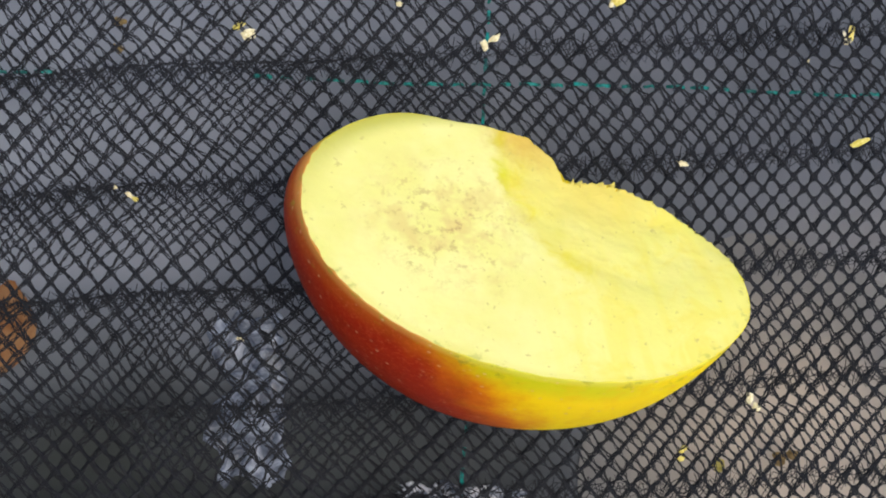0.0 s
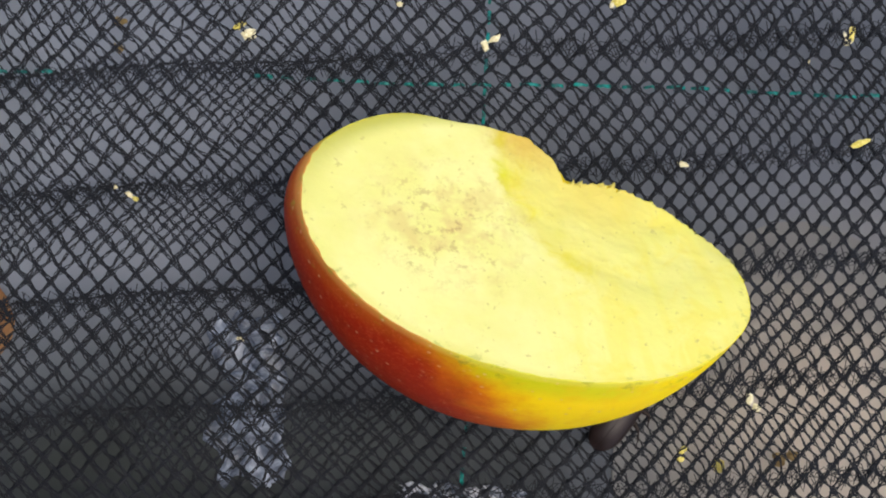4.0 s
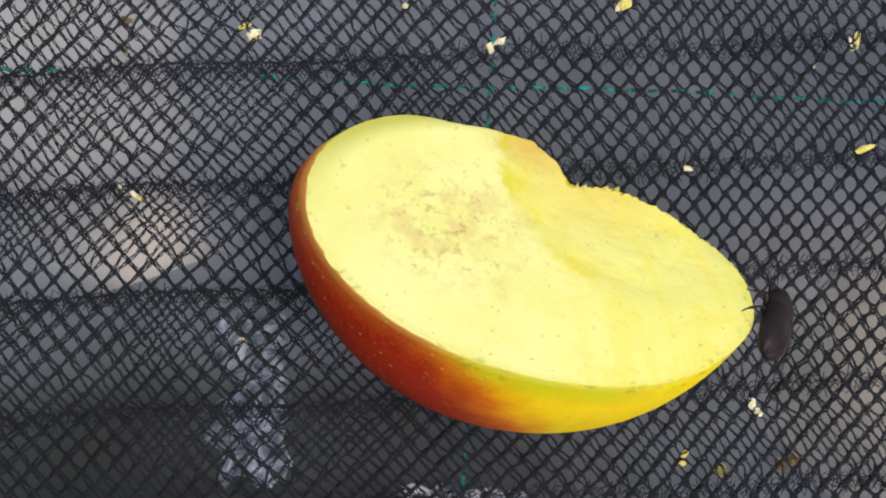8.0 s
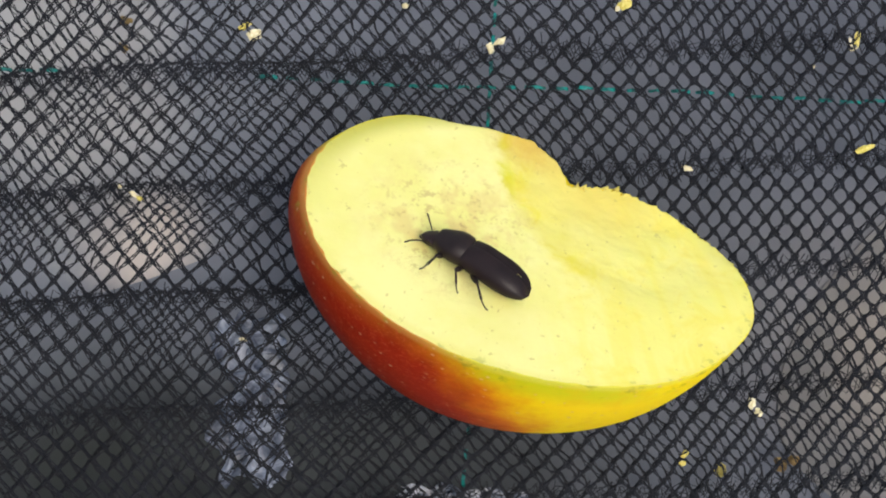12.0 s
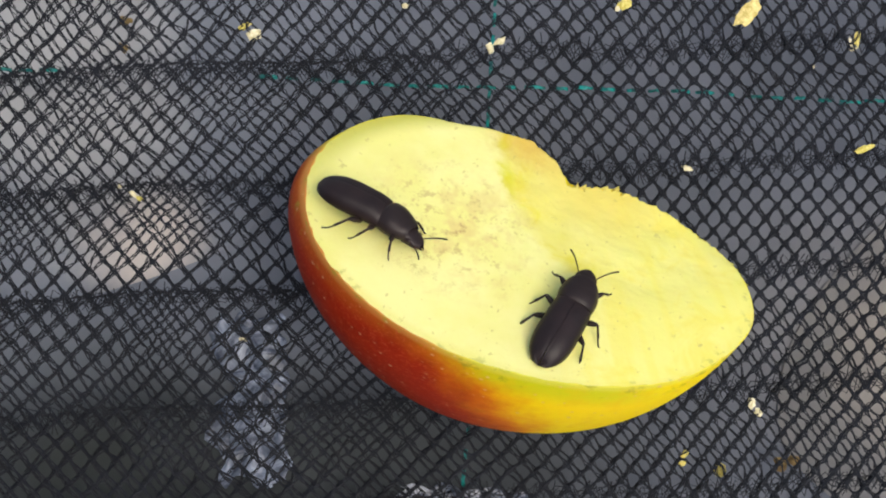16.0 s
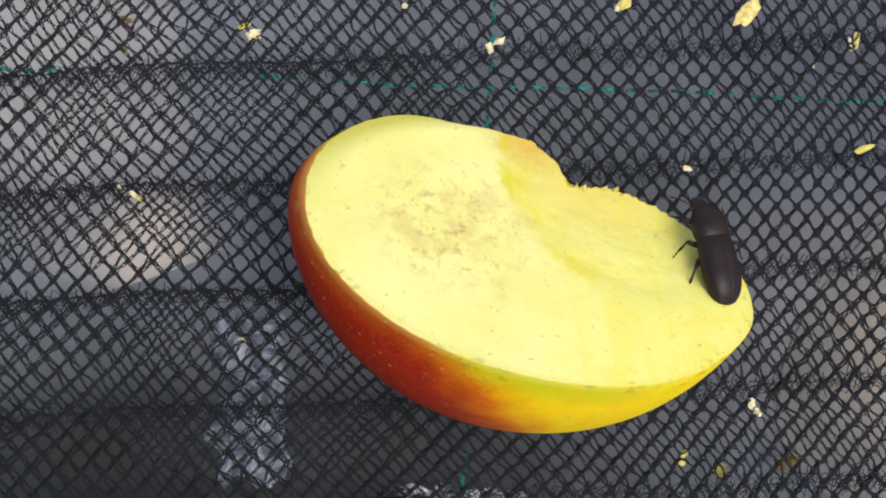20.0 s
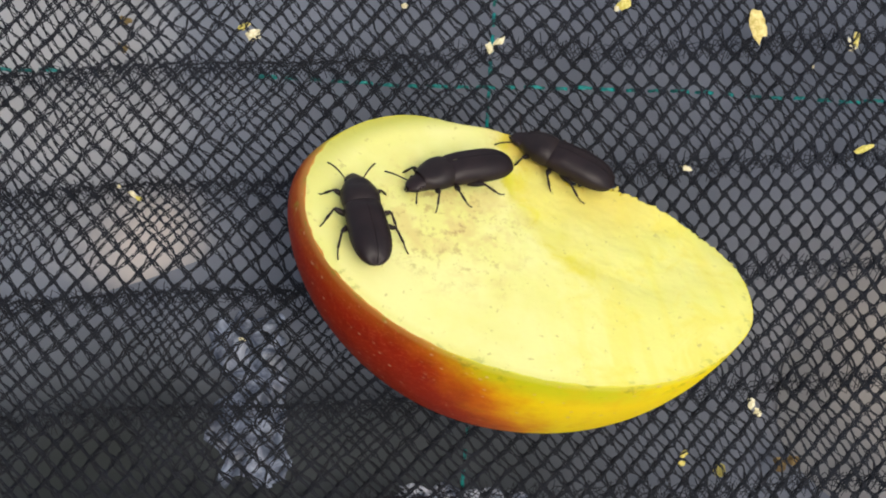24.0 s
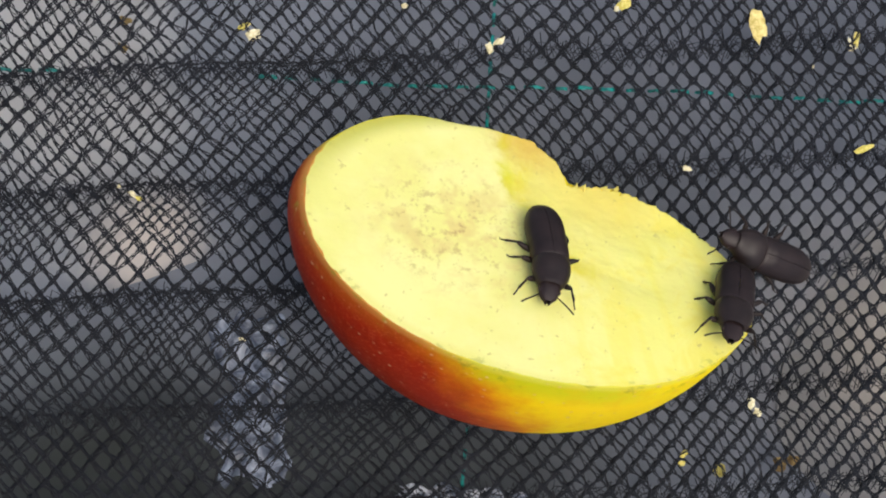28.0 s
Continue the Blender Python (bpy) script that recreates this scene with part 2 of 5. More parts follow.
crumb_brown = make_crumb_material("brown_bran", (0.18, 0.11, 0.04), (0.36, 0.25, 0.09))

# ---------------------------------------------------------------- ground and netting
GROUND_Z = -9.0 * MM


def make_ground():
    bm = bmesh.new()
    bmesh.ops.create_grid(bm, x_segments=60, y_segments=60, size=1.0)
    for v in bm.verts:
        # fine squares near the middle, wide ones far out
        r = max(abs(v.co.x), abs(v.co.y))
        k = 0.5 * r + 14.5 * r ** 6
        v.co *= k / max(r, 1e-6) if r > 0 else 1
        v.co.z = 0.0
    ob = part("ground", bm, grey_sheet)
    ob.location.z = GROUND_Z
    tagged(ob, "smooth grey sheet under the netting, with a warmer patch and painted-in shade", "ground", kind="structure")


make_ground()

n = Nodes("shade_wall")
n.set(Base_Color=n.mix(n.ramp(n.noise(40.0), 0.35, 0.65), (0.035, 0.037, 0.04), (0.055, 0.057, 0.06)), Roughness=0.7).bump(n.noise(600.0), 0.2, 0.0002)


def make_shade_wall():
    """A plain dark wall, unseen, added beyond the netting to shade its corner."""
    bm = bmesh.new()
    bmesh.ops.create_cube(bm, size=1.0)
    for v in bm.verts:
        v.co = Vector((v.co.x * 190, v.co.y * 4, v.co.z * 120 + 60)) * MM
    bmesh.ops.bevel(bm, geom=bm.edges[:], offset=0.8 * MM, segments=2, affect="EDGES")
    ob = part("shade_wall_southwest", bm, n.mat)
    ob.matrix_basis = pose(-66 * MM, -50 * MM, GROUND_Z, 0, 0, -26.6)
    tagged(ob, "plain dark wall added unseen beyond the netting to shade its corner", "wall", kind="structure")


make_shade_wall()


def make_film(name, cx, cy, w, h, turn, seed, material, flare, label):
    """A crumpled pale plastic scrap lying on the ground under the netting."""
    bm = bmesh.new()
    nx, ny = 22, 28
    grid = []
    for j in range(ny + 1):
        row = []
        for i in range(nx + 1):
            a, b = i / nx - 0.5, j / ny - 0.5
            x = a * w * (1.0 + flare * b) - 0.5 * flare * w * b + (0.5 - a) * 3.6 * noise.noise(Vector((b * 5, seed, a))) + 1.9 * noise.noise(Vector((b * 14, seed, a * 2)))
            y = b * h + 2.4 * noise.noise(Vector((a * 6, seed, 2.0)))
            z = 0.5 + 0.7 * noise.noise(Vector((a * 5, b * 6, seed))) + 0.3 * noise.noise(Vector((a * 14, b * 14, seed + 5)))
            row.append(bm.verts.new(Vector((x, y, max(z, 0.1))) * MM))
        grid.append(row)
    for j in range(ny):
        for i in range(nx):
            bm.faces.new((grid[j][i], grid[j][i + 1], grid[j + 1][i + 1], grid[j + 1][i]))
    ob = part(name, bm, material)
    m = ob.modifiers.new("thickness", "SOLIDIFY")
    m.thickness = 0.15 * MM
    ob.matrix_basis = pose(cx * MM, cy * MM, GROUND_Z, 0, 0, turn)
    rng = random.Random(int(seed * 10))
    for k in range(9):
        # a crease that stands up from the sheet, thin, bent and uneven
        b = (k + 0.5) / 9 - 0.5 + rng.uniform(-0.04, 0.04)
        u0 = rng.uniform(-0.32, 0.32) * w * (1.0 + flare * b) - 0.5 * flare * w * b
        way, length, tall = rng.uniform(0, math.pi), rng.uniform(0.25, 0.5) * min(w, h), rng.uniform(0.5, 1.1)
        fold = bmesh.new()
        rows = []
        for i in range(9):
            t = i / 8 - 0.5
            bow = 0.6 * math.sin(t * 5 + k)
            x = u0 + math.cos(way) * t * length - math.sin(way) * bow
            y = b * h + math.sin(way) * t * length + math.cos(way) * bow
            top = 1.0 + tall * (1 - 4 * t * t)
            nx, ny = -math.sin(way) * 0.5, math.cos(way) * 0.5
            rows.append([fold.verts.new(Vector(p) * MM) for p in ((x + nx, y + ny, 0.5), (x + 0.3 * nx, y + 0.3 * ny, top), (x - nx, y - ny, 0.5))])
        for p, q in zip(rows, rows[1:]):
            for i in range(2):
                fold.faces.new((p[i], p[i + 1], q[i + 1], q[i]))
        part("fold", fold, material, ob)
    return tagged(ob, label, "plastic scrap")


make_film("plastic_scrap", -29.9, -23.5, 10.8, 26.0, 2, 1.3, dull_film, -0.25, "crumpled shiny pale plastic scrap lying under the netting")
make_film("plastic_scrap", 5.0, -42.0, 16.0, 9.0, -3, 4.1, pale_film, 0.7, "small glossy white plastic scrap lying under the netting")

def make_paper_material(name, mid, rim, spot, spot_tone):
    n = Nodes(name)
    mott = n.noise(70.0, 4.0, 0.6)
    # pale in the middle and at one spot, greyer towards the rim
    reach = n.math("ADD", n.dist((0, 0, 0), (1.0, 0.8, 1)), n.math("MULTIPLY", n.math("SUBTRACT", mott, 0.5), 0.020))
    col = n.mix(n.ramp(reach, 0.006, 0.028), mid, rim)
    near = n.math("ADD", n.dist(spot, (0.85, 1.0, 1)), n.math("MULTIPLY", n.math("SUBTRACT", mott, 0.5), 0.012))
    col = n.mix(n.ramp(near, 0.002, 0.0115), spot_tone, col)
    n.set(Base_Color=col, Roughness=0.8).bump(n.noise(500.0), 0.3, 0.0002)
    return n.mat


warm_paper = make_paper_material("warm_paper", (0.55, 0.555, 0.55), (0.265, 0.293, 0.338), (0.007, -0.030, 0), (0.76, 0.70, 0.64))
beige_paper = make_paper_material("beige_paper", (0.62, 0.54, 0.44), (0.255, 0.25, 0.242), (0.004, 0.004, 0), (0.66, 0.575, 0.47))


def make_paper(half_x, half_y, material, seed, label):
    """A thin sheet of paper that lies on the ground below the netting."""
    bm = bmesh.new()
    rings = [[], []]
    for k in range(64):
        a = 2 * math.pi * k / 64
        c, s = math.cos(a), math.sin(a)
        r = 1.0 + 0.10 * noise.noise(Vector((c * 1.5, s * 1.5, seed)))
        x, y = half_x * r * math.copysign(abs(c) ** 0.7, c), half_y * r * math.copysign(abs(s) ** 0.7, s)
        for lift, ring in zip((0.0, 0.2), rings):
            ring.append(bm.verts.new(Vector((x, y, lift)) * MM))
    bm.faces.new(rings[1])
    bm.faces.new(rings[0][::-1])
    for k in range(64):
        b = (k + 1) % 64
        bm.faces.new((rings[0][k], rings[0][b], rings[1][b], rings[1][k]))
    ob = part("paper_sheet", bm, material, smooth=False)
    return tagged(ob, label, "paper")


paper = make_paper(31, 38, warm_paper, 4.0, "warm grey paper sheet lying below the netting, paler in one spot")
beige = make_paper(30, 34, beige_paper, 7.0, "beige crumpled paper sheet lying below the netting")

n = Nodes("dry_leaf")
n.set(Base_Color=n.mix(n.ramp(n.noise(300.0, 4.0), 0.35, 0.65), (0.30, 0.12, 0.035), (0.42, 0.22, 0.09)), Roughness=0.7).bump(n.noise(800.0), 0.4, 0.0002)
leaf_mat = n.mat


def make_leaf_scrap():
    """A curled scrap of dry leaf, pointed at both ends."""
    bm = bmesh.new()
    rows = []
    for k in range(19):
        t = k / 18
        half = 5.2 * math.sin(math.pi * min(max(t, 0.02), 0.98)) ** 0.8
        row = []
        for i in range(9):
            q = i / 4 - 1
            edge = 1 + 0.18 * noise.noise(Vector((t * 6, q * 2, 1.0)))
            row.append(bm.verts.new(Vector((q * half * edge, (t - 0.5) * 15, 0.4 + 1.2 * q * q * math.sin(math.pi * t) + 0.25 * noise.noise(Vector((q * 2, t * 5, 3))))) * MM))
        rows.append(row)
    for a, b in zip(rows, rows[1:]):
        for i in range(8):
            bm.faces.new((a[i], a[i + 1], b[i + 1], b[i]))
    ob = part("leaf_scrap", bm, leaf_mat)
    m = ob.modifiers.new("thickness", "SOLIDIFY")
    m.thickness = 0.15 * MM
    return tagged(ob, "curled orange-brown dry leaf scrap below the netting", "leaf")


leaf_scrap = make_leaf_scrap()

NET_TURN = radians(-2.1)
NET_X, NET_Y = 84.0, 50.0


def tube_mesh(name, lines, radius, sides=3):
    """One mesh of many thin tubes; lines is a list of (n, 3) arrays in millimetres."""
    verts, faces = [], []
    base = 0
    ang = np.arange(sides) * 2 * np.pi / sides
    for p in lines:
        d = np.gradient(p, axis=0)
        d /= np.linalg.norm(d, axis=1)[:, None] + 1e-9
        side = np.stack([-d[:, 1], d[:, 0], np.zeros(len(p))], 1)
        side /= np.linalg.norm(side, axis=1)[:, None] + 1e-9
        up = np.cross(d, side)
        ring = p[:, None, :] + radius * (np.cos(ang)[None, :, None] * side[:, None, :] + np.sin(ang)[None, :, None] * up[:, None, :])
        verts.append(ring.reshape(-1, 3))
        m = len(p)
        i = np.arange(m - 1)[:, None] * sides + np.arange(sides)[None, :]
        j = np.arange(m - 1)[:, None] * sides + (np.arange(sides)[None, :] + 1) % sides
        faces.append((np.stack([i, j, j + sides, i + sides], -1) + base).reshape(-1, 4))
        base += m * sides
    v = np.concatenate(verts) * MM
    f = np.concatenate(faces)
    me = bpy.data.meshes.new(name)
    me.vertices.add(len(v))
    me.vertices.foreach_set("co", v.ravel())
    me.loops.add(f.size)
    me.loops.foreach_set("vertex_index", f.ravel())
    me.polygons.add(len(f))
    me.polygons.foreach_set("loop_start", np.arange(len(f)) * 4)
    me.polygons.foreach_set("loop_total", np.full(len(f), 4))
    me.update(calc_edges=True)
    return me


def drape(x, y):
    """How far the netting's border hangs down to the ground, in millimetres."""
    q = np.maximum((np.abs(x) - 71) / 12.5, (np.abs(y) - 41) / 8.5)
    q = np.clip(q, 0, 1)
    return -7.3 * q * q * (3 - 2 * q)


# rows where the lower netting is gathered: y at the middle, in millimetres
GATHERS = np.array((-73.0, -56.0, -37.8, -22.9, -5.5, 10.8, 28.6, 46.5, 64.0, 82.0))
SLOPE, CELL_X, CELL_Y = 0.045, 3.65, 3.75


def gather_row(x):
    return SLOPE * x + 0.35 * np.sin(x * 0.12 + 0.6)


def slip(x, y):
    """How far the lower netting has slipped against the upper one: it creeps away over each stretch and springs back at a gathered row."""
    q = y - gather_row(x)
    k = np.clip(np.searchsorted(GATHERS, q) - 1, 0, len(GATHERS) - 2)
    low, high = GATHERS[k], GATHERS[k + 1]
    t = (q - low) / (high - low)
    edge = 0.9 / (high - low)
    ease = np.clip((t - 0.12) / 0.42, 0, 1)
    dy = np.where(t < 1 - edge, ease * ease * (3 - 2 * ease), (1 - t) / edge) * 1.85
    dx = -1.15 * np.sin(2 * np.pi * (x + 56) / 54 + np.array((0.4, 1.7, 4.7, 4.7, 1.2, 0.0, 0.0, 2.6, 0.7))[k]) * np.clip(dy / 0.9, 0.25, 1)
    # over the rest of a stretch it stays a little askew
    askew = np.where(k == 4, 0.0, 0.75) * (1 - np.clip(dy / 1.2, 0, 1)) * (0.9 + 0.3 * np.sin(0.11 * x + k))
    dx, dy = dx + askew, dy + askew
    # beyond the middle it slips slantwise, over the lower part of each stretch
    right = np.clip((x + 6) / 12, 0, 1)
    rise, fall = np.clip((t - 0.02) / 0.12, 0, 1), np.clip((0.92 - t) / 0.35, 0, 1)
    slant = rise * fall * np.where(k == 4, 0.45, 1.0) * (0.80 + 0.25 * np.sin(0.09 * x + 1.7 * k))
    return dx * (1 - right) + 0.95 * slant * right, dy * (1 - right) + 0.95 * slant * right


def net_lines(z, width, wobble, seed, count, steps=5, lower=False):
    """Both strand families of a knitted diamond net, each strand of fine filaments that wind across its width, and the places of its knots."""
    rng = np.random.RandomState(seed)
    c, s = math.cos(NET_TURN), math.sin(NET_TURN)
    span = int(2.2 * (NET_X / CELL_X + NET_Y / CELL_Y))
    out, knots = [], []
    for family in (0, 1):
        for fixed in range(-span, span + 1):
            r = np.arange(-span * steps, span * steps + 1) / steps
            i, j = (r, np.full_like(r, fixed)) if family == 0 else (np.full_like(r, fixed), r)
            x, y = (i + j) * CELL_X / 2 + 0.3, (i - j) * CELL_Y / 2 + 0.6
            x, y = x * c - y * s, x * s + y * c
            # the cells narrow towards one end
            q = np.clip(x, 0, 40)
            x = x - 0.16 * (q * q / 80 + np.maximum(x - 40, 0))
            keep = (np.abs(x) < NET_X) & (np.abs(y) < NET_Y)
            if keep.sum() < 8:
                continue
            x, y, r = x[keep], y[keep], r[keep]
            x = x + 0.5 * np.sin(y * 0.11 + 1) + 0.35 * np.sin(x * 0.07 + y * 0.05 + 2)
            y = y + 0.4 * np.sin(x * 0.09 + 2.3)
            # the cells are pulled unevenly, each layer in its own way
            p, q = (3.1, 0.4) if lower else (0.0, 2.0)
            pull = np.clip((x + 10) / 30, 0.2, 0.45)
            ux = 0.30 * np.sin(0.83 * x + 0.37 * y + p) * np.sin(0.61 * y - 0.19 * x + q) + 0.16 * np.sin(1.7 * y + 0.9 * x + q)
            uy = 0.30 * np.sin(0.71 * y - 0.43 * x + q) * np.sin(0.57 * x + 0.23 * y + p) + 0.16 * np.sin(1.9 * x - 0.8 * y + p)
            if lower:
                dx, dy = slip(x, y)
                x, y = x + dx, y + dy
            x, y = x + pull * ux, y + pull * uy
            x, y = x + wobble * rng.randn(), y + wobble * rng.randn()
            over = np.cos(np.pi * (r + (fixed + family) % 2))
            zz = z + 0.25 * np.sin(x * 0.06 + 1.0) * np.cos(y * 0.08) + 0.07 * over + drape(x, y)
            if family == 0:
                at_knot = np.abs(r - np.round(r)) < 1e-6
                knots.append(np.stack([x, y, zz], 1)[at_knot])
            tx, ty = (CELL_X, CELL_Y) if family == 0 else (CELL_X, -CELL_Y)
            ln = math.hypot(tx, ty)
            px, py = -ty / ln, tx / ln
            ax, ay = tx / ln, ty / ln
            right = np.clip((x + 5) / 25, 0, 1)
            spread = width * (0.92 - 0.08 * right + (0.24 + 0.22 * right) * np.cos(2 * np.pi * r))
            for k in range(count):
                a = rng.rand() * 6.28 + 2 * np.pi * r * (0.5 + 0.17 * k) + 0.15 * rng.randn(len(r))
                off = spread * (np.cos(a) + 0.06 * rng.randn(len(r)))
                fwd = 0.05 * rng.randn(len(r))
                out.append(np.stack([x + px * off + ax * fwd, y + py * off + ay * fwd, zz + 0.45 * width * np.sin(a)], 1))
    return out, np.concatenate(knots)


def add_knots(lines, knots, seed):
    """Small bunched loops at the crossings."""
    rng = np.random.RandomState(seed)
    ring = np.arange(9) * 1.3
    for p in knots:
        a = rng.rand() * 6.28 + ring
        w = 0.20 + (0.36 + 0.24 * min(max((p[0] + 5) / 25, 0), 1)) * rng.rand(9)
        lines.append(np.stack([p[0] + w * np.cos(a), p[1] + w * np.sin(a), p[2] + 0.08 * rng.rand(9)], 1))


def gather_lines(z, seed):
    """Bunched stitches along the gathered rows: a fan of filaments round each stitch, and zigzag lines that close the cells to small triangles."""
    rng = np.random.RandomState(seed)
    out = []
    for g in GATHERS[1:-1]:
        for cx in np.arange(-NET_X + 2, NET_X - 2, CELL_X / 2):
            x0 = cx + 0.25 * rng.randn()
            y0 = g + gather_row(x0) + 0.45 * rng.randn()
            if abs(y0) > NET_Y - 3:
                continue
            z1 = z + drape(x0, y0)
            for k in range(5):
                a = 2 * math.pi * (k + 0.7 * rng.rand()) / 5
                r1 = 1.0 + 1.1 * rng.rand()
                out.append(np.array([(x0, y0, z1), (x0 + r1 * math.cos(a), y0 + 1.2 * r1 * math.sin(a), z1 - 0.1)]))
        for k in range(5):
            x = np.arange(-NET_X, NET_X, CELL_X / 4)
            swing = (1.5, 0.8, 1.2, 1.7, 0.6)[k]
            y = g + gather_row(x) + swing * np.cos(np.pi * np.arange(len(x)) / 2 + k * 1.9) + 0.25 * rng.randn(len(x)) + (k - 2) * 0.3
            x = x + 0.2 * rng.randn(len(x))
            keep = np.abs(y) < NET_Y - 1
            if keep.sum() > 8:
                out.append(np.stack([x, y, z + drape(x, y) + 0.06 * rng.randn(len(x))], 1)[keep])
    return out


def make_netting():
    lines, knots = net_lines(-0.25, 0.285, 0.03, 1, 5)
    near = knots[(np.abs(knots[:, 0]) < 72) & (np.abs(knots[:, 1]) < 42)]
    add_knots(lines, near, 7)
    tagged(link("netting", tube_mesh("netting", lines, 0.084), net_black), "fine black knitted plastic netting stretched flat", "netting", kind="stuff")
    lines, knots = net_lines(-1.15, 0.27, 0.05, 2, 5, lower=True)
    tagged(link("netting", tube_mesh("netting_below", lines, 0.084), net_under), "second layer of black netting gathered in rows under the first", "netting", kind="stuff")
    tagged(link("netting_seam", tube_mesh("netting_seam", gather_lines(-0.75, 5), 0.085), net_under), "dense black stitches along the gathered rows of the netting", "seam", kind="stuff")


make_netting()


def make_thread(x0, y0, x1, y1, seed, dash, bare, label):
    """A teal marker thread stitched through the netting: short arcs that surface between the strands; bare is a stretch of x or y where it stays below."""
    rng = np.random.RandomState(seed)
    length = math.hypot(x1 - x0, y1 - y0)
    ux, uy = (x1 - x0) / length, (y1 - y0) / length
    thread = new("marker_thread")
    for at_mm in np.arange(1.0, length - 1.0, CELL_X):
        mid = x0 + ux * at_mm if abs(ux) > abs(uy) else y0 + uy * at_mm
        if bare[0] < mid < bare[1]:
            continue
        half = dash * (0.26 + 0.36 * rng.rand())
        q = np.linspace(-1, 1, 7)
        side = 0.25 * math.sin(at_mm * 0.09 + seed) + 0.08 * rng.randn()
        sink = 1.3 if abs(uy) > abs(ux) and mid < -20 else 0.0
        lines = []
        for o in (-0.13, 0.0, 0.13):
            along, across = at_mm + q * half, side + o + 0.05 * rng.randn(7)
            tx, ty = x0 + ux * along - uy * across, y0 + uy * along + ux * across
            lines.append(np.stack([tx, ty, -0.35 - sink - 0.75 * q * q + 0.4 * o + drape(tx, ty)], 1))
        link("stitch", tube_mesh("stitch", lines, 0.135, 5), teal, thread)
    tagged(thread, label, "thread", group="marker threads of the netting")


make_thread(-82, 27.77, 82, 21.58, 4, 2.6, (-57.5, -27.0), "teal marker thread woven across the black netting")
make_thread(8.93, 50, 2.6, -45, 9, 2.6, (-26.0, -10.0), "teal marker thread woven lengthwise into the black netting")


# ---------------------------------------------------------------- apple
def bump1(x, mid, width):
    return math.exp(-((x - mid) / width) ** 2)


def bite(f):
    """How far the rim is gnawed back, as a share of its radius."""
    f = (f + 1.0) % (2 * math.pi) - 1.0
    b = 0.183 * bump1(f, 1.28, 0.42 if f > 1.28 else 0.52) + 0.184 * bump1(f, 1.35, 0.14) + 0.024 * bump1(f, 0.62, 0.25)
    b = b / (1.0 + math.exp((f - 1.63) / 0.022)) + 0.111 * bump1(f, 1.72, 0.18) + 0.103 * bump1(f, 2.02, 0.22)
    gnawed = min(1.0, max(0.0, b * 12)) * min(1.0, max(0.12, (1.85 - f) / 0.2))
    tooth = 0.014 * noise.noise(Vector((f * 9, 0, 3))) + 0.020 * noise.noise(Vector((f * 30, 1, 5))) + 0.020 * noise.noise(Vector((f * 62, 2, 7)))
    tooth += 0.15 * max(0.0, noise.noise(Vector((f * 60, 4, 2)))) * bump1(f, 1.16, 0.14)
    return b + gnawed * tooth


def rim_scale(depth):
    return math.sqrt(max(0.0, 1.0 - ((depth - DROP) / DEEP) ** 2))


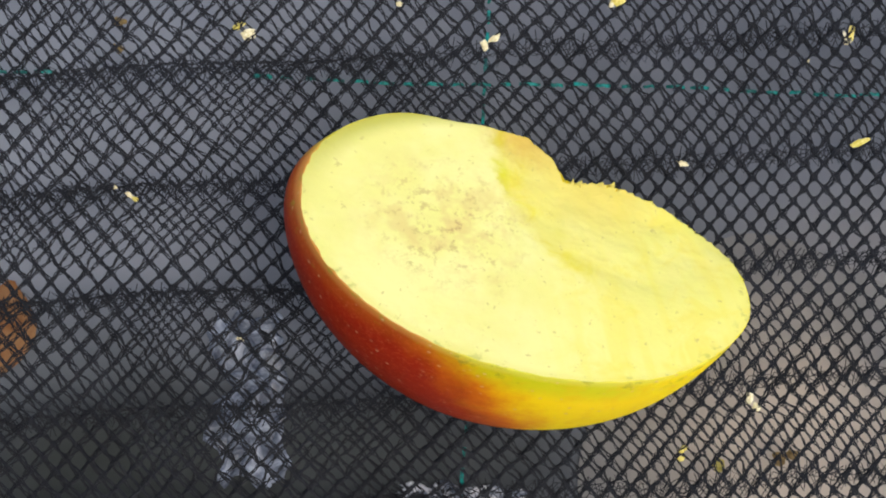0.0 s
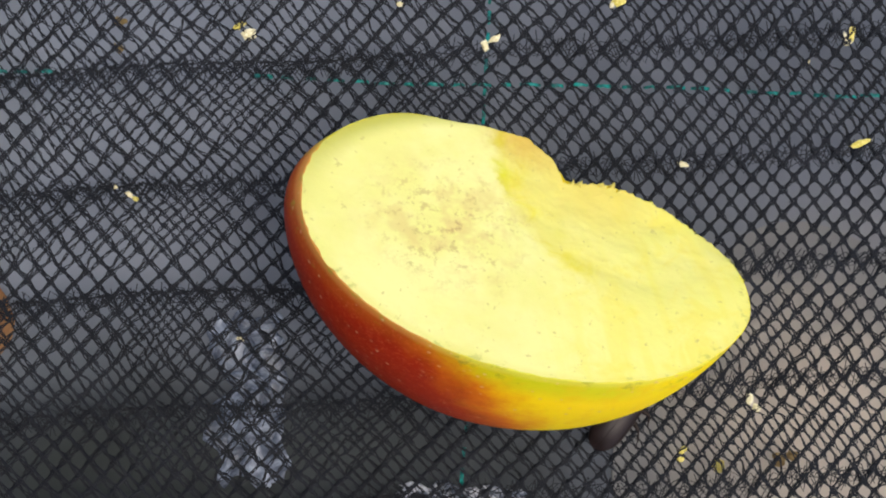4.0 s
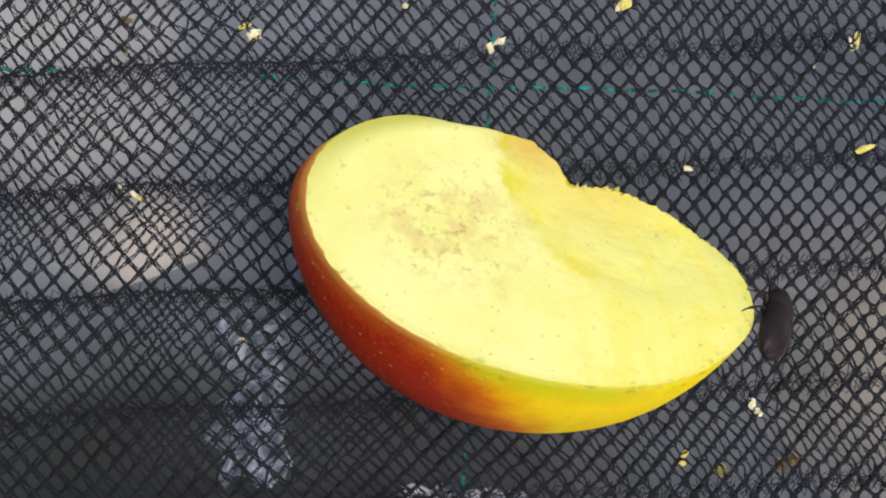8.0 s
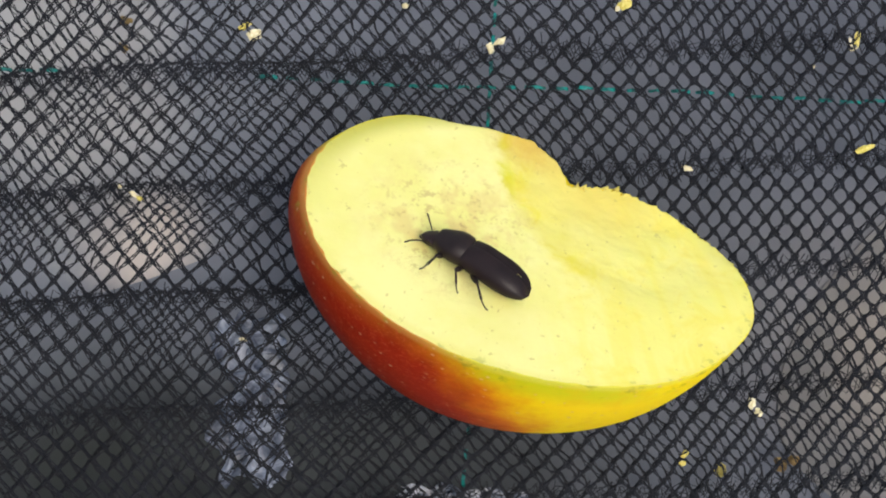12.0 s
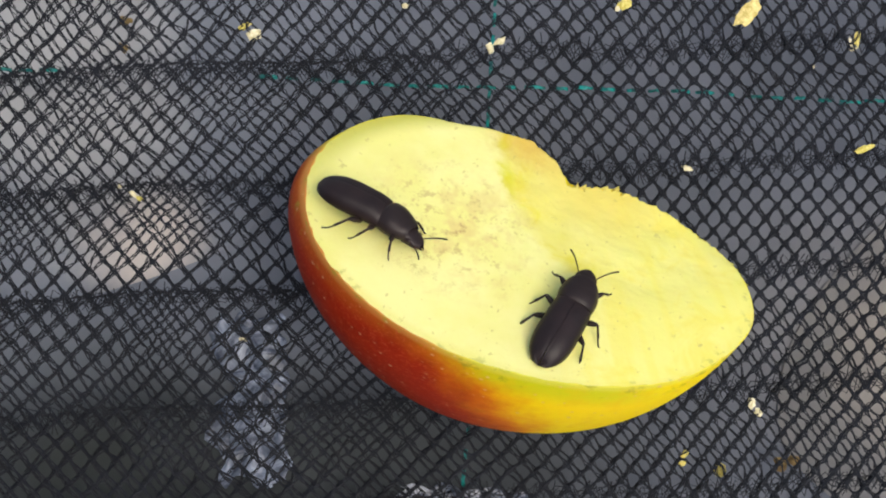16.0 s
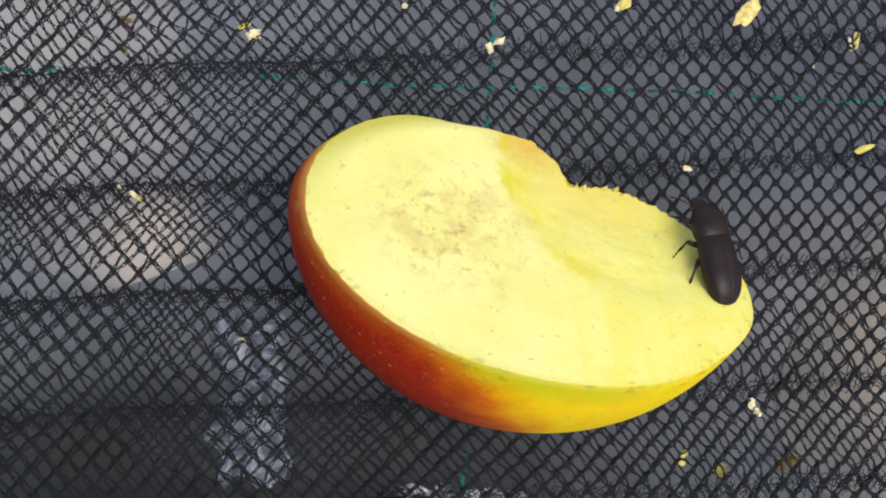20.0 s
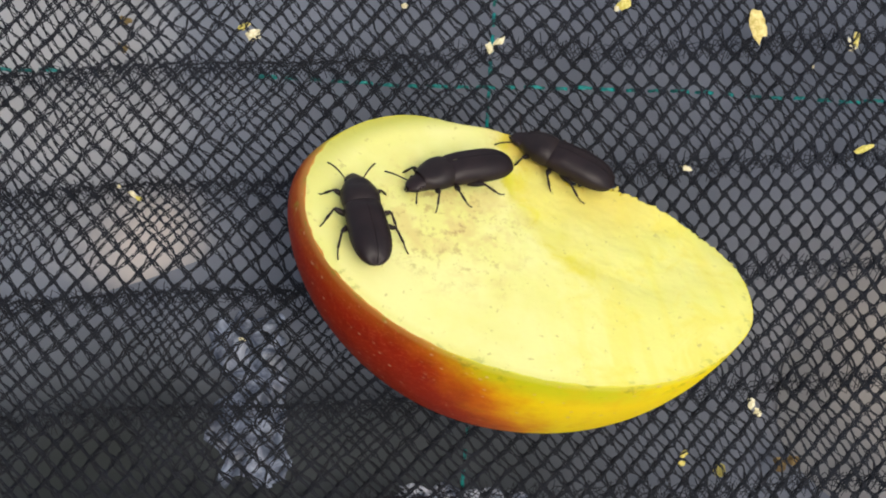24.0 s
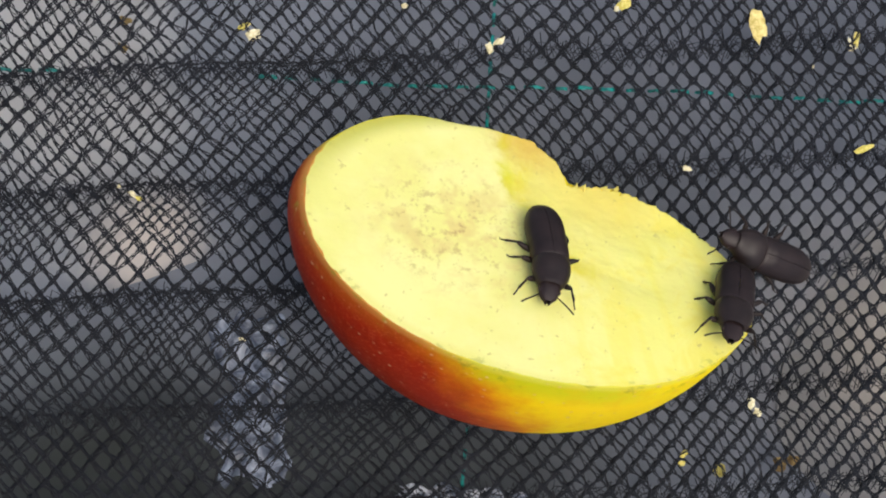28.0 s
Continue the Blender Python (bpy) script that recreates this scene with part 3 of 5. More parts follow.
def make_apple():
    apple = new("apple")
    apple.location = BASE
    around, rings, rows = 480, 70, 46
    full = rim_scale(0.0)
    dmax = DROP + DEEP

    def outline(f, depth):
        fade = max(0.0, 1.0 - depth / 14.0) ** 1.5
        low = 1.0 - math.exp(-depth / 2.5)
        tip = 0.019 * bump1((f + math.pi) % (2 * math.pi) - math.pi, -0.12, 0.22)
        cheek = 1.0 + tip * fade + 0.074 * low * bump1(f, 2.95, 0.5) - 0.017 * (1 - low) * bump1(f, 3.25, 0.55)
        s = rim_scale(depth) * (1.0 - bite(f) * fade) * cheek
        lump = 1.0 + 0.012 * noise.noise(Vector((math.cos(f) * 1.4, math.sin(f) * 1.4, depth * 0.06)))
        return LONG * math.cos(f) * s * lump, SHORT * math.sin(f) * (1 + EGG * math.cos(f)) * s * lump

    def relief(u, v, share):
        """Height of the face over its plane: gnawed away on one side, nearly flat on the other."""
        edge = 19.5 - math.hypot(u - 14.0, v - 16.0)
        g = 1.0 / (1.0 + math.exp(-edge / 1.3))
        bowl = 0.4 + 1.3 * min(1.0, max(0.0, edge / 13.0))
        p = Vector((u * 0.16, v * 0.16, 2.0))
        rough = 0.55 * noise.noise(p) + 0.30 * noise.noise(p * 2.7) + 0.12 * noise.noise(p * 7)
        flat = 0.10 * noise.noise(p * 0.9) + 0.03 * noise.noise(p * 6)
        return g * (0.42 * rough - bowl) + (1 - g) * flat

    bm = bmesh.new()
    ring_verts = []
    for k in range(rings + 1):
        q = (k / rings) ** 0.85
        row = []
        for a in range(around):
            f = 2 * math.pi * a / around
            u, v = outline(f, 0.0)
            u, v = u * q, v * q
            if k == 0 and a:
                continue
            w = relief(u, v, q)
            row.append(bm.verts.new(face_point(u, v, w)))
        ring_verts.append(row)
    for a in range(around):
        b = (a + 1) % around
        bm.faces.new((ring_verts[0][0], ring_verts[1][a], ring_verts[1][b]))
        for k in range(1, rings):
            bm.faces.new((ring_verts[k][a], ring_verts[k + 1][a], ring_verts[k + 1][b], ring_verts[k][b]))
    rim = [v.co.copy() for v in ring_verts[-1]]
    part("flesh", bm, flesh_mat, apple, "pale yellow cut apple flesh, gnawed along one edge, brown-specked core")

    rng = random.Random(23)
    for k in range(46):
        # torn bits: longer in the notch, short along the rest of the gnawed edge
        notch = k < 14
        f = rng.uniform(1.02, 1.34) if notch else rng.uniform(0.18, 1.62)
        long = rng.uniform(0.3, 0.75) if notch else rng.uniform(0.15, 0.4)
        u, v = outline(f, 0.0)
        out = Vector((u, v)).normalized()
        w = relief(u, v, 1.0)
        skew = rng.uniform(-0.5, 0.5)
        thick = long * rng.uniform(0.4, 0.7)
        bm = bmesh.new()
        rings = []
        for t in (-0.5, 0.1, 0.6, 1.0):
            r = thick * (1.0 - 0.85 * max(0.0, t)) * (1 + 0.25 * rng.uniform(-1, 1))
            cu, cv, cw = u + (out.x - skew * out.y * t) * long * t, v + (out.y + skew * out.x * t) * long * t, w - 0.15 + 0.35 * long * t * t
            rings.append([bm.verts.new(face_point(cu - out.y * r * math.cos(a), cv + out.x * r * math.cos(a), cw + 0.6 * r * math.sin(a))) for a in [math.pi * i / 3 for i in range(6)]])
        for p, q in zip(rings, rings[1:]):
            for i in range(6):
                bm.faces.new((p[i], p[(i + 1) % 6], q[(i + 1) % 6], q[i]))
        bm.faces.new(rings[-1])
        bmesh.ops.recalc_face_normals(bm, faces=bm.faces)
        part("shred", bm, flesh_mat, apple)

    bm = bmesh.new()
    inner = [co.copy() for co in rim]
    lip = []
    for a, co in enumerate(rim):
        f = 2 * math.pi * a / around
        u, v = outline(f, 0.0)
        keep = 1.0 - min(1.0, max(0.0, bite(f) * 14)) * 0.85
        back = (0.12 - 0.05 * math.cos(f) + 0.30 * noise.noise(Vector((math.cos(f) * 16, math.sin(f) * 16, 9)))) * keep
        back = max(back, 0.03)
        k = 1 - back / math.hypot(u, v)
        lip.append(face_point(u * k, v * k, relief(u * k, v * k, k) + 0.03))
    rows_v = [[bm.verts.new(co) for co in lip], [bm.verts.new(co + FACE_N * 0.02 * MM) for co in inner]]
    for r in range(1, rows + 1):
        depth = dmax * (1 - math.cos(math.pi / 2 * r / rows)) if r < rows else dmax
        row = []
        for a in range(around):
            f = 2 * math.pi * a / around
            if r == rows:
                if a == 0:
                    row.append(bm.verts.new(face_point(0, 0, -dmax)))
                continue
            u, v = outline(f, depth)
            w = -depth + relief(*outline(f, 0.0), 1.0) * max(0.0, 1 - depth / 3.0)
            row.append(bm.verts.new(face_point(u, v, w)))
        rows_v.append(row)
    for a in range(around):
        b = (a + 1) % around
        for r in range(rows):
            bm.faces.new((rows_v[r][b], rows_v[r][a], rows_v[r + 1][a], rows_v[r + 1][b]))
        bm.faces.new((rows_v[rows][b], rows_v[rows][a], rows_v[rows + 1][0]))
    bmesh.ops.recalc_face_normals(bm, faces=bm.faces)
    part("skin", bm, skin_mat, apple, "thin apple skin, deep red turning orange and yellow-green")
    return tagged(apple, "red and yellow apple half, cut face up, one edge gnawed", "apple")


make_apple()


# ---------------------------------------------------------------- beetles
def tapered(bm, points, sides=7):
    """A chain of rings; points are (x, y, z, radius) in millimetres."""
    pts = [Vector(p[:3]) for p in points]
    prev = None
    for i, p in enumerate(pts):
        d = (pts[min(i + 1, len(pts) - 1)] - pts[max(i - 1, 0)]).normalized()
        ref = Vector((0, 0, 1)) if abs(d.z) < 0.9 else Vector((1, 0, 0))
        a = d.cross(ref).normalized()
        b = d.cross(a)
        ring = [bm.verts.new((p + (a * math.cos(t) + b * math.sin(t)) * points[i][3]) * MM) for t in [2 * math.pi * k / sides for k in range(sides)]]
        if prev:
            for k in range(sides):
                bm.faces.new((prev[k], prev[(k + 1) % sides], ring[(k + 1) % sides], ring[k]))
        else:
            bm.faces.new(ring[::-1])
        prev = ring
    bm.faces.new(prev)


def dome(bm, profile, seg=26, lo=-0.55, half=0):
    """A rounded shell along x; profile rows are (x, half width, height, z of the rim). half: 1 or -1 keeps one side."""
    rings = []
    for x, w, h, z in profile:
        ring = []
        for k in range(seg + 1):
            t = k / seg
            a = math.pi * t if not half else math.pi / 2 * t
            cx, sz = math.cos(a), math.sin(a)
            y = w * math.copysign(abs(cx) ** 0.85, cx)
            if half < 0:
                y = -y
            ring.append(bm.verts.new(Vector((x, y + (0.03 * half if half else 0), z + h * sz ** 0.85)) * MM))
        rings.append(ring)
    for r in range(len(rings) - 1):
        for k in range(seg):
            bm.faces.new((rings[r][k], rings[r][k + 1], rings[r + 1][k + 1], rings[r + 1][k]))
    return rings


def make_beetle(label):
    """A darkling beetle 15.5 mm long that faces +x, its feet at z = 0, its middle at the origin."""
    beetle = new("beetle")
    # wing cases
    wing = []
    for k in range(25):
        t = k / 24
        x = 1.9 - 9.6 * t
        w = 2.62 * (1 - 0.08 * (1 - t) ** 2) * (1 - max(0.0, (t - 0.45) / 0.55) ** 2.6) ** 0.5 if t < 1 else 0.02
        h = 2.25 * (1 - max(0.0, (t - 0.5) / 0.5) ** 2.2) ** 0.55 * (0.78 + 0.22 * min(1, t * 5)) if t < 1 else 0.02
        if k == 0:
            w, h = w * 0.90, h * 0.80
        if k == 1:
            w = w * 0.98
        wing.append((x, max(w, 0.02), max(h, 0.02), 1.95))
    for side in (1, -1):
        bm = bmesh.new()
        rings = dome(bm, wing, 18, half=side)
        for ring in rings:
            for k, v in enumerate(ring):
                v.co.z += 0.035 * MM * math.cos(k * math.pi) * (1 if 0 < k < 18 else 0)
        bmesh.ops.recalc_face_normals(bm, faces=bm.faces)
        part("wing_case", bm, shell_black, beetle, "black finely grooved wing case")
    # belly
    bm = bmesh.new()
    belly = [(x, w * 0.96, -1.15 * (w / 2.70) ** 0.7, 1.97) for x, w, h, z in wing]
    dome(bm, [(2.6, 1.9, -1.0, 1.95), *belly], 16)
    bmesh.ops.recalc_face_normals(bm, faces=bm.faces)
    part("belly", bm, limb_dark, beetle, "dark brown underside")
    # thorax shield
    bm = bmesh.new()
    prof = []
    for k in range(15):
        t = k / 14
        x = 1.55 + 4.3 * t
        w = 2.52 * (0.93 + 0.07 * math.sin(math.pi / 2 * min(1.0, t / 0.40))) * (1 - 0.42 * max(0.0, (t - 0.3) / 0.7) ** 2.2)
        h = 2.12 * (1 - 0.34 * t ** 2) * (0.90 + 0.10 * math.sin(math.pi * min(1, t * 1.5)))
        if k in (0, 14):
            w, h = w * 0.96, h * 0.94
        prof.append((x, w, h, 1.95))
    dome(bm, prof, 22)
    dome(bm, [(x, w * 0.97, -h * 0.6, 1.97) for x, w, h, z in prof], 14)
    bmesh.ops.recalc_face_normals(bm, faces=bm.faces)
    thorax = part("thorax", bm, shell_brown, beetle, "dark brown rounded thorax shield")
    # head
    bm = bmesh.new()
    prof = []
    for k in range(12):
        t = k / 11
        x = 5.45 + 2.3 * t
        w = (1.55 - 0.28 * min(1.0, t * 3)) * (1 - 0.66 * max(0, (t - 0.45) / 0.55) ** 2.4)
        h = 1.05 * (1 - 0.65 * t ** 1.6)
        prof.append((x, max(w, 0.1), max(h, 0.1), 1.75 - 0.35 * t))
    dome(bm, prof, 16)
    dome(bm, [(x, w * 0.97, -h * 0.8, z) for x, w, h, z in prof], 12)
    bmesh.ops.recalc_face_normals(bm, faces=bm.faces)
    head = part("head", bm, shell_black, beetle)
    for side in (1, -1):
        bm = bmesh.new()
        bmesh.ops.create_icosphere(bm, subdivisions=2, radius=0.34 * MM)
        for v in bm.verts:
            v.co = Vector((v.co.x * 1.1, v.co.y * 0.7, v.co.z))
            v.co += Vector((6.3, side * 1.2, 1.85)) * MM
        part("eye", bm, shell_black, head, "small black eye")
        bm = bmesh.new()
        tapered(bm, [(7.5, side * 0.35, 1.3, 0.16), (7.85, side * 0.28, 1.2, 0.13), (8.05, side * 0.10, 1.15, 0.05)], 6)
        part("jaw", bm, limb_dark, head)
    limbs = [(thorax, (0, 0, 0), 0), (head, (0, 0, 0), 0)]
    for side in (1, -1):
        bm = bmesh.new()
        chain = []
        for k in range(34):
            t = k / 33
            x = 6.8 + 2.7 * t - 0.5 * t * t
            y = side * (1.1 + 2.4 * t)
            z = 1.6 + 0.5 * math.sin(t * 2.2)
            bead = 0.75 + 0.25 * abs(math.sin(k * math.pi / 3))
            chain.append((x - 6.8, y - side * 1.1, z - 1.6, (0.09 + 0.04 * t) * bead))
        tapered(bm, chain, 6)
        feeler = part("antenna", bm, limb_dark, beetle, "beaded dark antenna")
        feeler.location = Vector((6.8, side * 1.1, 1.6)) * MM
        limbs.append((feeler, (6.8, side * 1.1, 1.6), 14))
    # legs: hip place, knee, ankle, toe
    plan = [
        ((4.2, 1.5, 1.25), (5.0, 2.9, 1.9), (5.7, 3.7, 0.75), (6.4, 4.2, 0.08)),
        ((1.0, 1.8, 1.20), (1.4, 3.6, 1.9), (0.6, 4.5, 0.65), (-0.1, 5.2, 0.08)),
        ((-0.6, 1.8, 1.20), (-2.0, 3.5, 1.9), (-3.5, 4.3, 0.70), (-4.8, 4.6, 0.08)),
    ]
    for side in (1, -1):
        for hip, knee, ankle, toe in plan:
            rel = [Vector((p[0] - hip[0], side * (p[1] - hip[1]), p[2] - hip[2])) for p in (hip, knee, ankle, toe)]
            holder = bmesh.new()
            a, b = rel[0], rel[1]
            tapered(holder, [(*(a.lerp(b, t)), r) for t, r in ((0, 0.28), (0.2, 0.37), (0.6, 0.38), (0.9, 0.27), (1.0, 0.18))], 8)
            leg = part("leg", holder, limb_dark, beetle, "thin jointed dark brown leg")
            leg.location = Vector((hip[0], side * hip[1], hip[2])) * MM
            shin = bmesh.new()
            a, b = rel[1], rel[2]
            tapered(shin, [(*(a.lerp(b, t)), r) for t, r in ((0, 0.15), (0.3, 0.14), (0.8, 0.18), (1.0, 0.15))], 7)
            part("shin", shin, limb_dark, leg)
            foot = bmesh.new()
            a, b = rel[2], rel[3]
            beads = []
            for k in range(13):
                t = k / 12
                beads.append((*(a.lerp(b, t) + Vector((0, 0, -0.18 * math.sin(t * math.pi)))), 0.07 + 0.04 * abs(math.sin(k * math.pi / 3))))
            tapered(foot, beads, 6)
            part("foot", foot, limb_dark, leg)
            limbs.append((leg, (hip[0], side * hip[1], hip[2]), 16))
    tagged(beetle, label, "beetle", group="beetles feeding on the apple")
    return beetle, limbs


beetle_a, limbs_a = make_beetle("matt black darkling beetle feeding on the cut apple")
beetle_b, limbs_b = make_beetle("brownish black darkling beetle crawling over the apple and netting")
beetle_c, limbs_c = make_beetle("black darkling beetle resting against the side of the apple")


# ---------------------------------------------------------------- crumbs
def make_crumb(x, y, z, w, l, h, turn, material, seed, label, tip=(0, 0), kind_name="crumb", rough=1.0):
    """An uneven bran flake; sizes in millimetres, lying at x, y with its underside at z."""
    bm = bmesh.new()
    bmesh.ops.create_icosphere(bm, subdivisions=2 if max(w, l) < 3 else 3, radius=0.5)
    for v in bm.verts:
        p = v.co.copy()
        k = 1.0 + 0.85 * rough * noise.noise(p * 2.6 + Vector((seed * 3.1, 0, 0))) + 0.35 * noise.noise(p * 6 + Vector((0, seed, 0)))
        v.co = Vector((p.x * w * k, p.y * l * k, (p.z * h * k + 0.25 * h * noise.noise(Vector((p.x * 3, p.y * 3, seed)))))) * MM
    low = min(v.co.z for v in bm.verts)
    for v in bm.verts:
        v.co.z -= low
    ob = part(kind_name, bm, material, smooth=False)
    ob.matrix_basis = pose(x * MM, y * MM, z * MM, tip[0], tip[1], turn)
    return tagged(ob, label, "crumb", group="bran crumbs on the netting")


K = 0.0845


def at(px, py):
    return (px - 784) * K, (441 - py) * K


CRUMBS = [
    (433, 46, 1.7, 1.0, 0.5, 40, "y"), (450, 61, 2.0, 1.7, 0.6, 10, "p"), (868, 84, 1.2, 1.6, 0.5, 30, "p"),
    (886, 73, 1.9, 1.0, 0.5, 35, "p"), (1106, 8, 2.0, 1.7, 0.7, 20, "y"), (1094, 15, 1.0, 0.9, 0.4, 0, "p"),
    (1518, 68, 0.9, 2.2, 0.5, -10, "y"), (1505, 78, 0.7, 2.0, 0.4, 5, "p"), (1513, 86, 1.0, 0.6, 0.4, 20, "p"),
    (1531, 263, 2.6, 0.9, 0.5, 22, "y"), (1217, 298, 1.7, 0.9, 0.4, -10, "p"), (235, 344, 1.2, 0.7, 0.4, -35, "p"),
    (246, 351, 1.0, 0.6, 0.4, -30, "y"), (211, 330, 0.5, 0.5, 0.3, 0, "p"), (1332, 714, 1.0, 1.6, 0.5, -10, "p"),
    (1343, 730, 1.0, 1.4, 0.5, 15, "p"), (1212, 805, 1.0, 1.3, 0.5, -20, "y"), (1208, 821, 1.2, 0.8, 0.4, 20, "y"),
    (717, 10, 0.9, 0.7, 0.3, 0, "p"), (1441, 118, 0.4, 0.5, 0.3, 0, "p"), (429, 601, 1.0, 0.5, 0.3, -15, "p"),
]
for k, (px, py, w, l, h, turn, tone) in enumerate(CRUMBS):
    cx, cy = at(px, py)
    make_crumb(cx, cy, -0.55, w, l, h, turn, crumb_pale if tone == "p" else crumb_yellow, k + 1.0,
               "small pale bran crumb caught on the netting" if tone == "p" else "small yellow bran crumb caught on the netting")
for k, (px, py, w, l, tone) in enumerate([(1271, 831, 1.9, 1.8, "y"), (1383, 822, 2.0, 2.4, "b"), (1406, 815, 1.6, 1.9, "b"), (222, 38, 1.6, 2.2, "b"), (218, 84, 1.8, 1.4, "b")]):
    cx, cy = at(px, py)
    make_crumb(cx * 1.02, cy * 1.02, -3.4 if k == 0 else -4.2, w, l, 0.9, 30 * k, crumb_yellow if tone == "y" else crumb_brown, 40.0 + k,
               "bran crumb fallen below the netting")

flake = make_crumb(0, 0, 0, 2.3, 4.6, 0.8, 0, crumb_tan, 71.0, "large pale yellow bran flake dragged over the netting", kind_name="flake", rough=0.45)


# ---------------------------------------------------------------- what moves
WAIST = 2.0


def crawl(beetle, limbs, rows, seed, bends):
    """Key a beetle from rows of (seconds, x, y, z in millimetres, three angles), its legs and feelers with it, and the bend of its fore body at the waist; bends gives known angles by seconds."""
    poses = [(t, pose(x * MM, y * MM, z * MM, rx, ry, rz)) for t, x, y, z, rx, ry, rz in rows]
    steps = [poses[0]]
    for t, m in poses[1:]:
        t0, m0 = steps[-1]
        turn = m0.to_quaternion().rotation_difference(m.to_quaternion()).angle
        turn = min(turn, 2 * math.pi - turn)
        count = 1 + int(turn / radians(70))
        for k in range(1, count):
            steps.append((t0 + (t - t0) * k / count, m0.lerp(m, k / count)))
        steps.append((t, m))
    walk(beetle, steps)
    rng = random.Random(seed)
    moving = [k for k in range(len(poses)) if k in (0, len(poses) - 1) or (poses[k][1].translation - poses[k - 1][1].translation).length > 0.4 * MM]
    moving = sorted(set(moving) | {k for k in range(len(poses)) if rows[k][0] in bends})
    bend, last = {}, 0.0
    for k in moving:
        last = bends.get(rows[k][0], rng.uniform(-7, 7) if k and (poses[k][1].translation - poses[k - 1][1].translation).length > 0.4 * MM else last)
        bend[k] = last
    for limb, hip, swing in limbs:
        keys, angle = [], 0.0
        for k in moving:
            if k == 0 or (poses[k][1].translation - poses[k - 1][1].translation).length > 0.4 * MM:
                angle = rng.uniform(-swing, swing)
            m = pose(hip[0] * MM, hip[1] * MM, hip[2] * MM, 0, 0, angle)
            if swing == 0 or hip[0] > WAIST:
                m = pose(WAIST * MM, 0, 0, 0, 0, bend[k]) @ pose(-WAIST * MM, 0, 0) @ m
            keys.append((poses[k][0], m))
        walk(limb, keys)


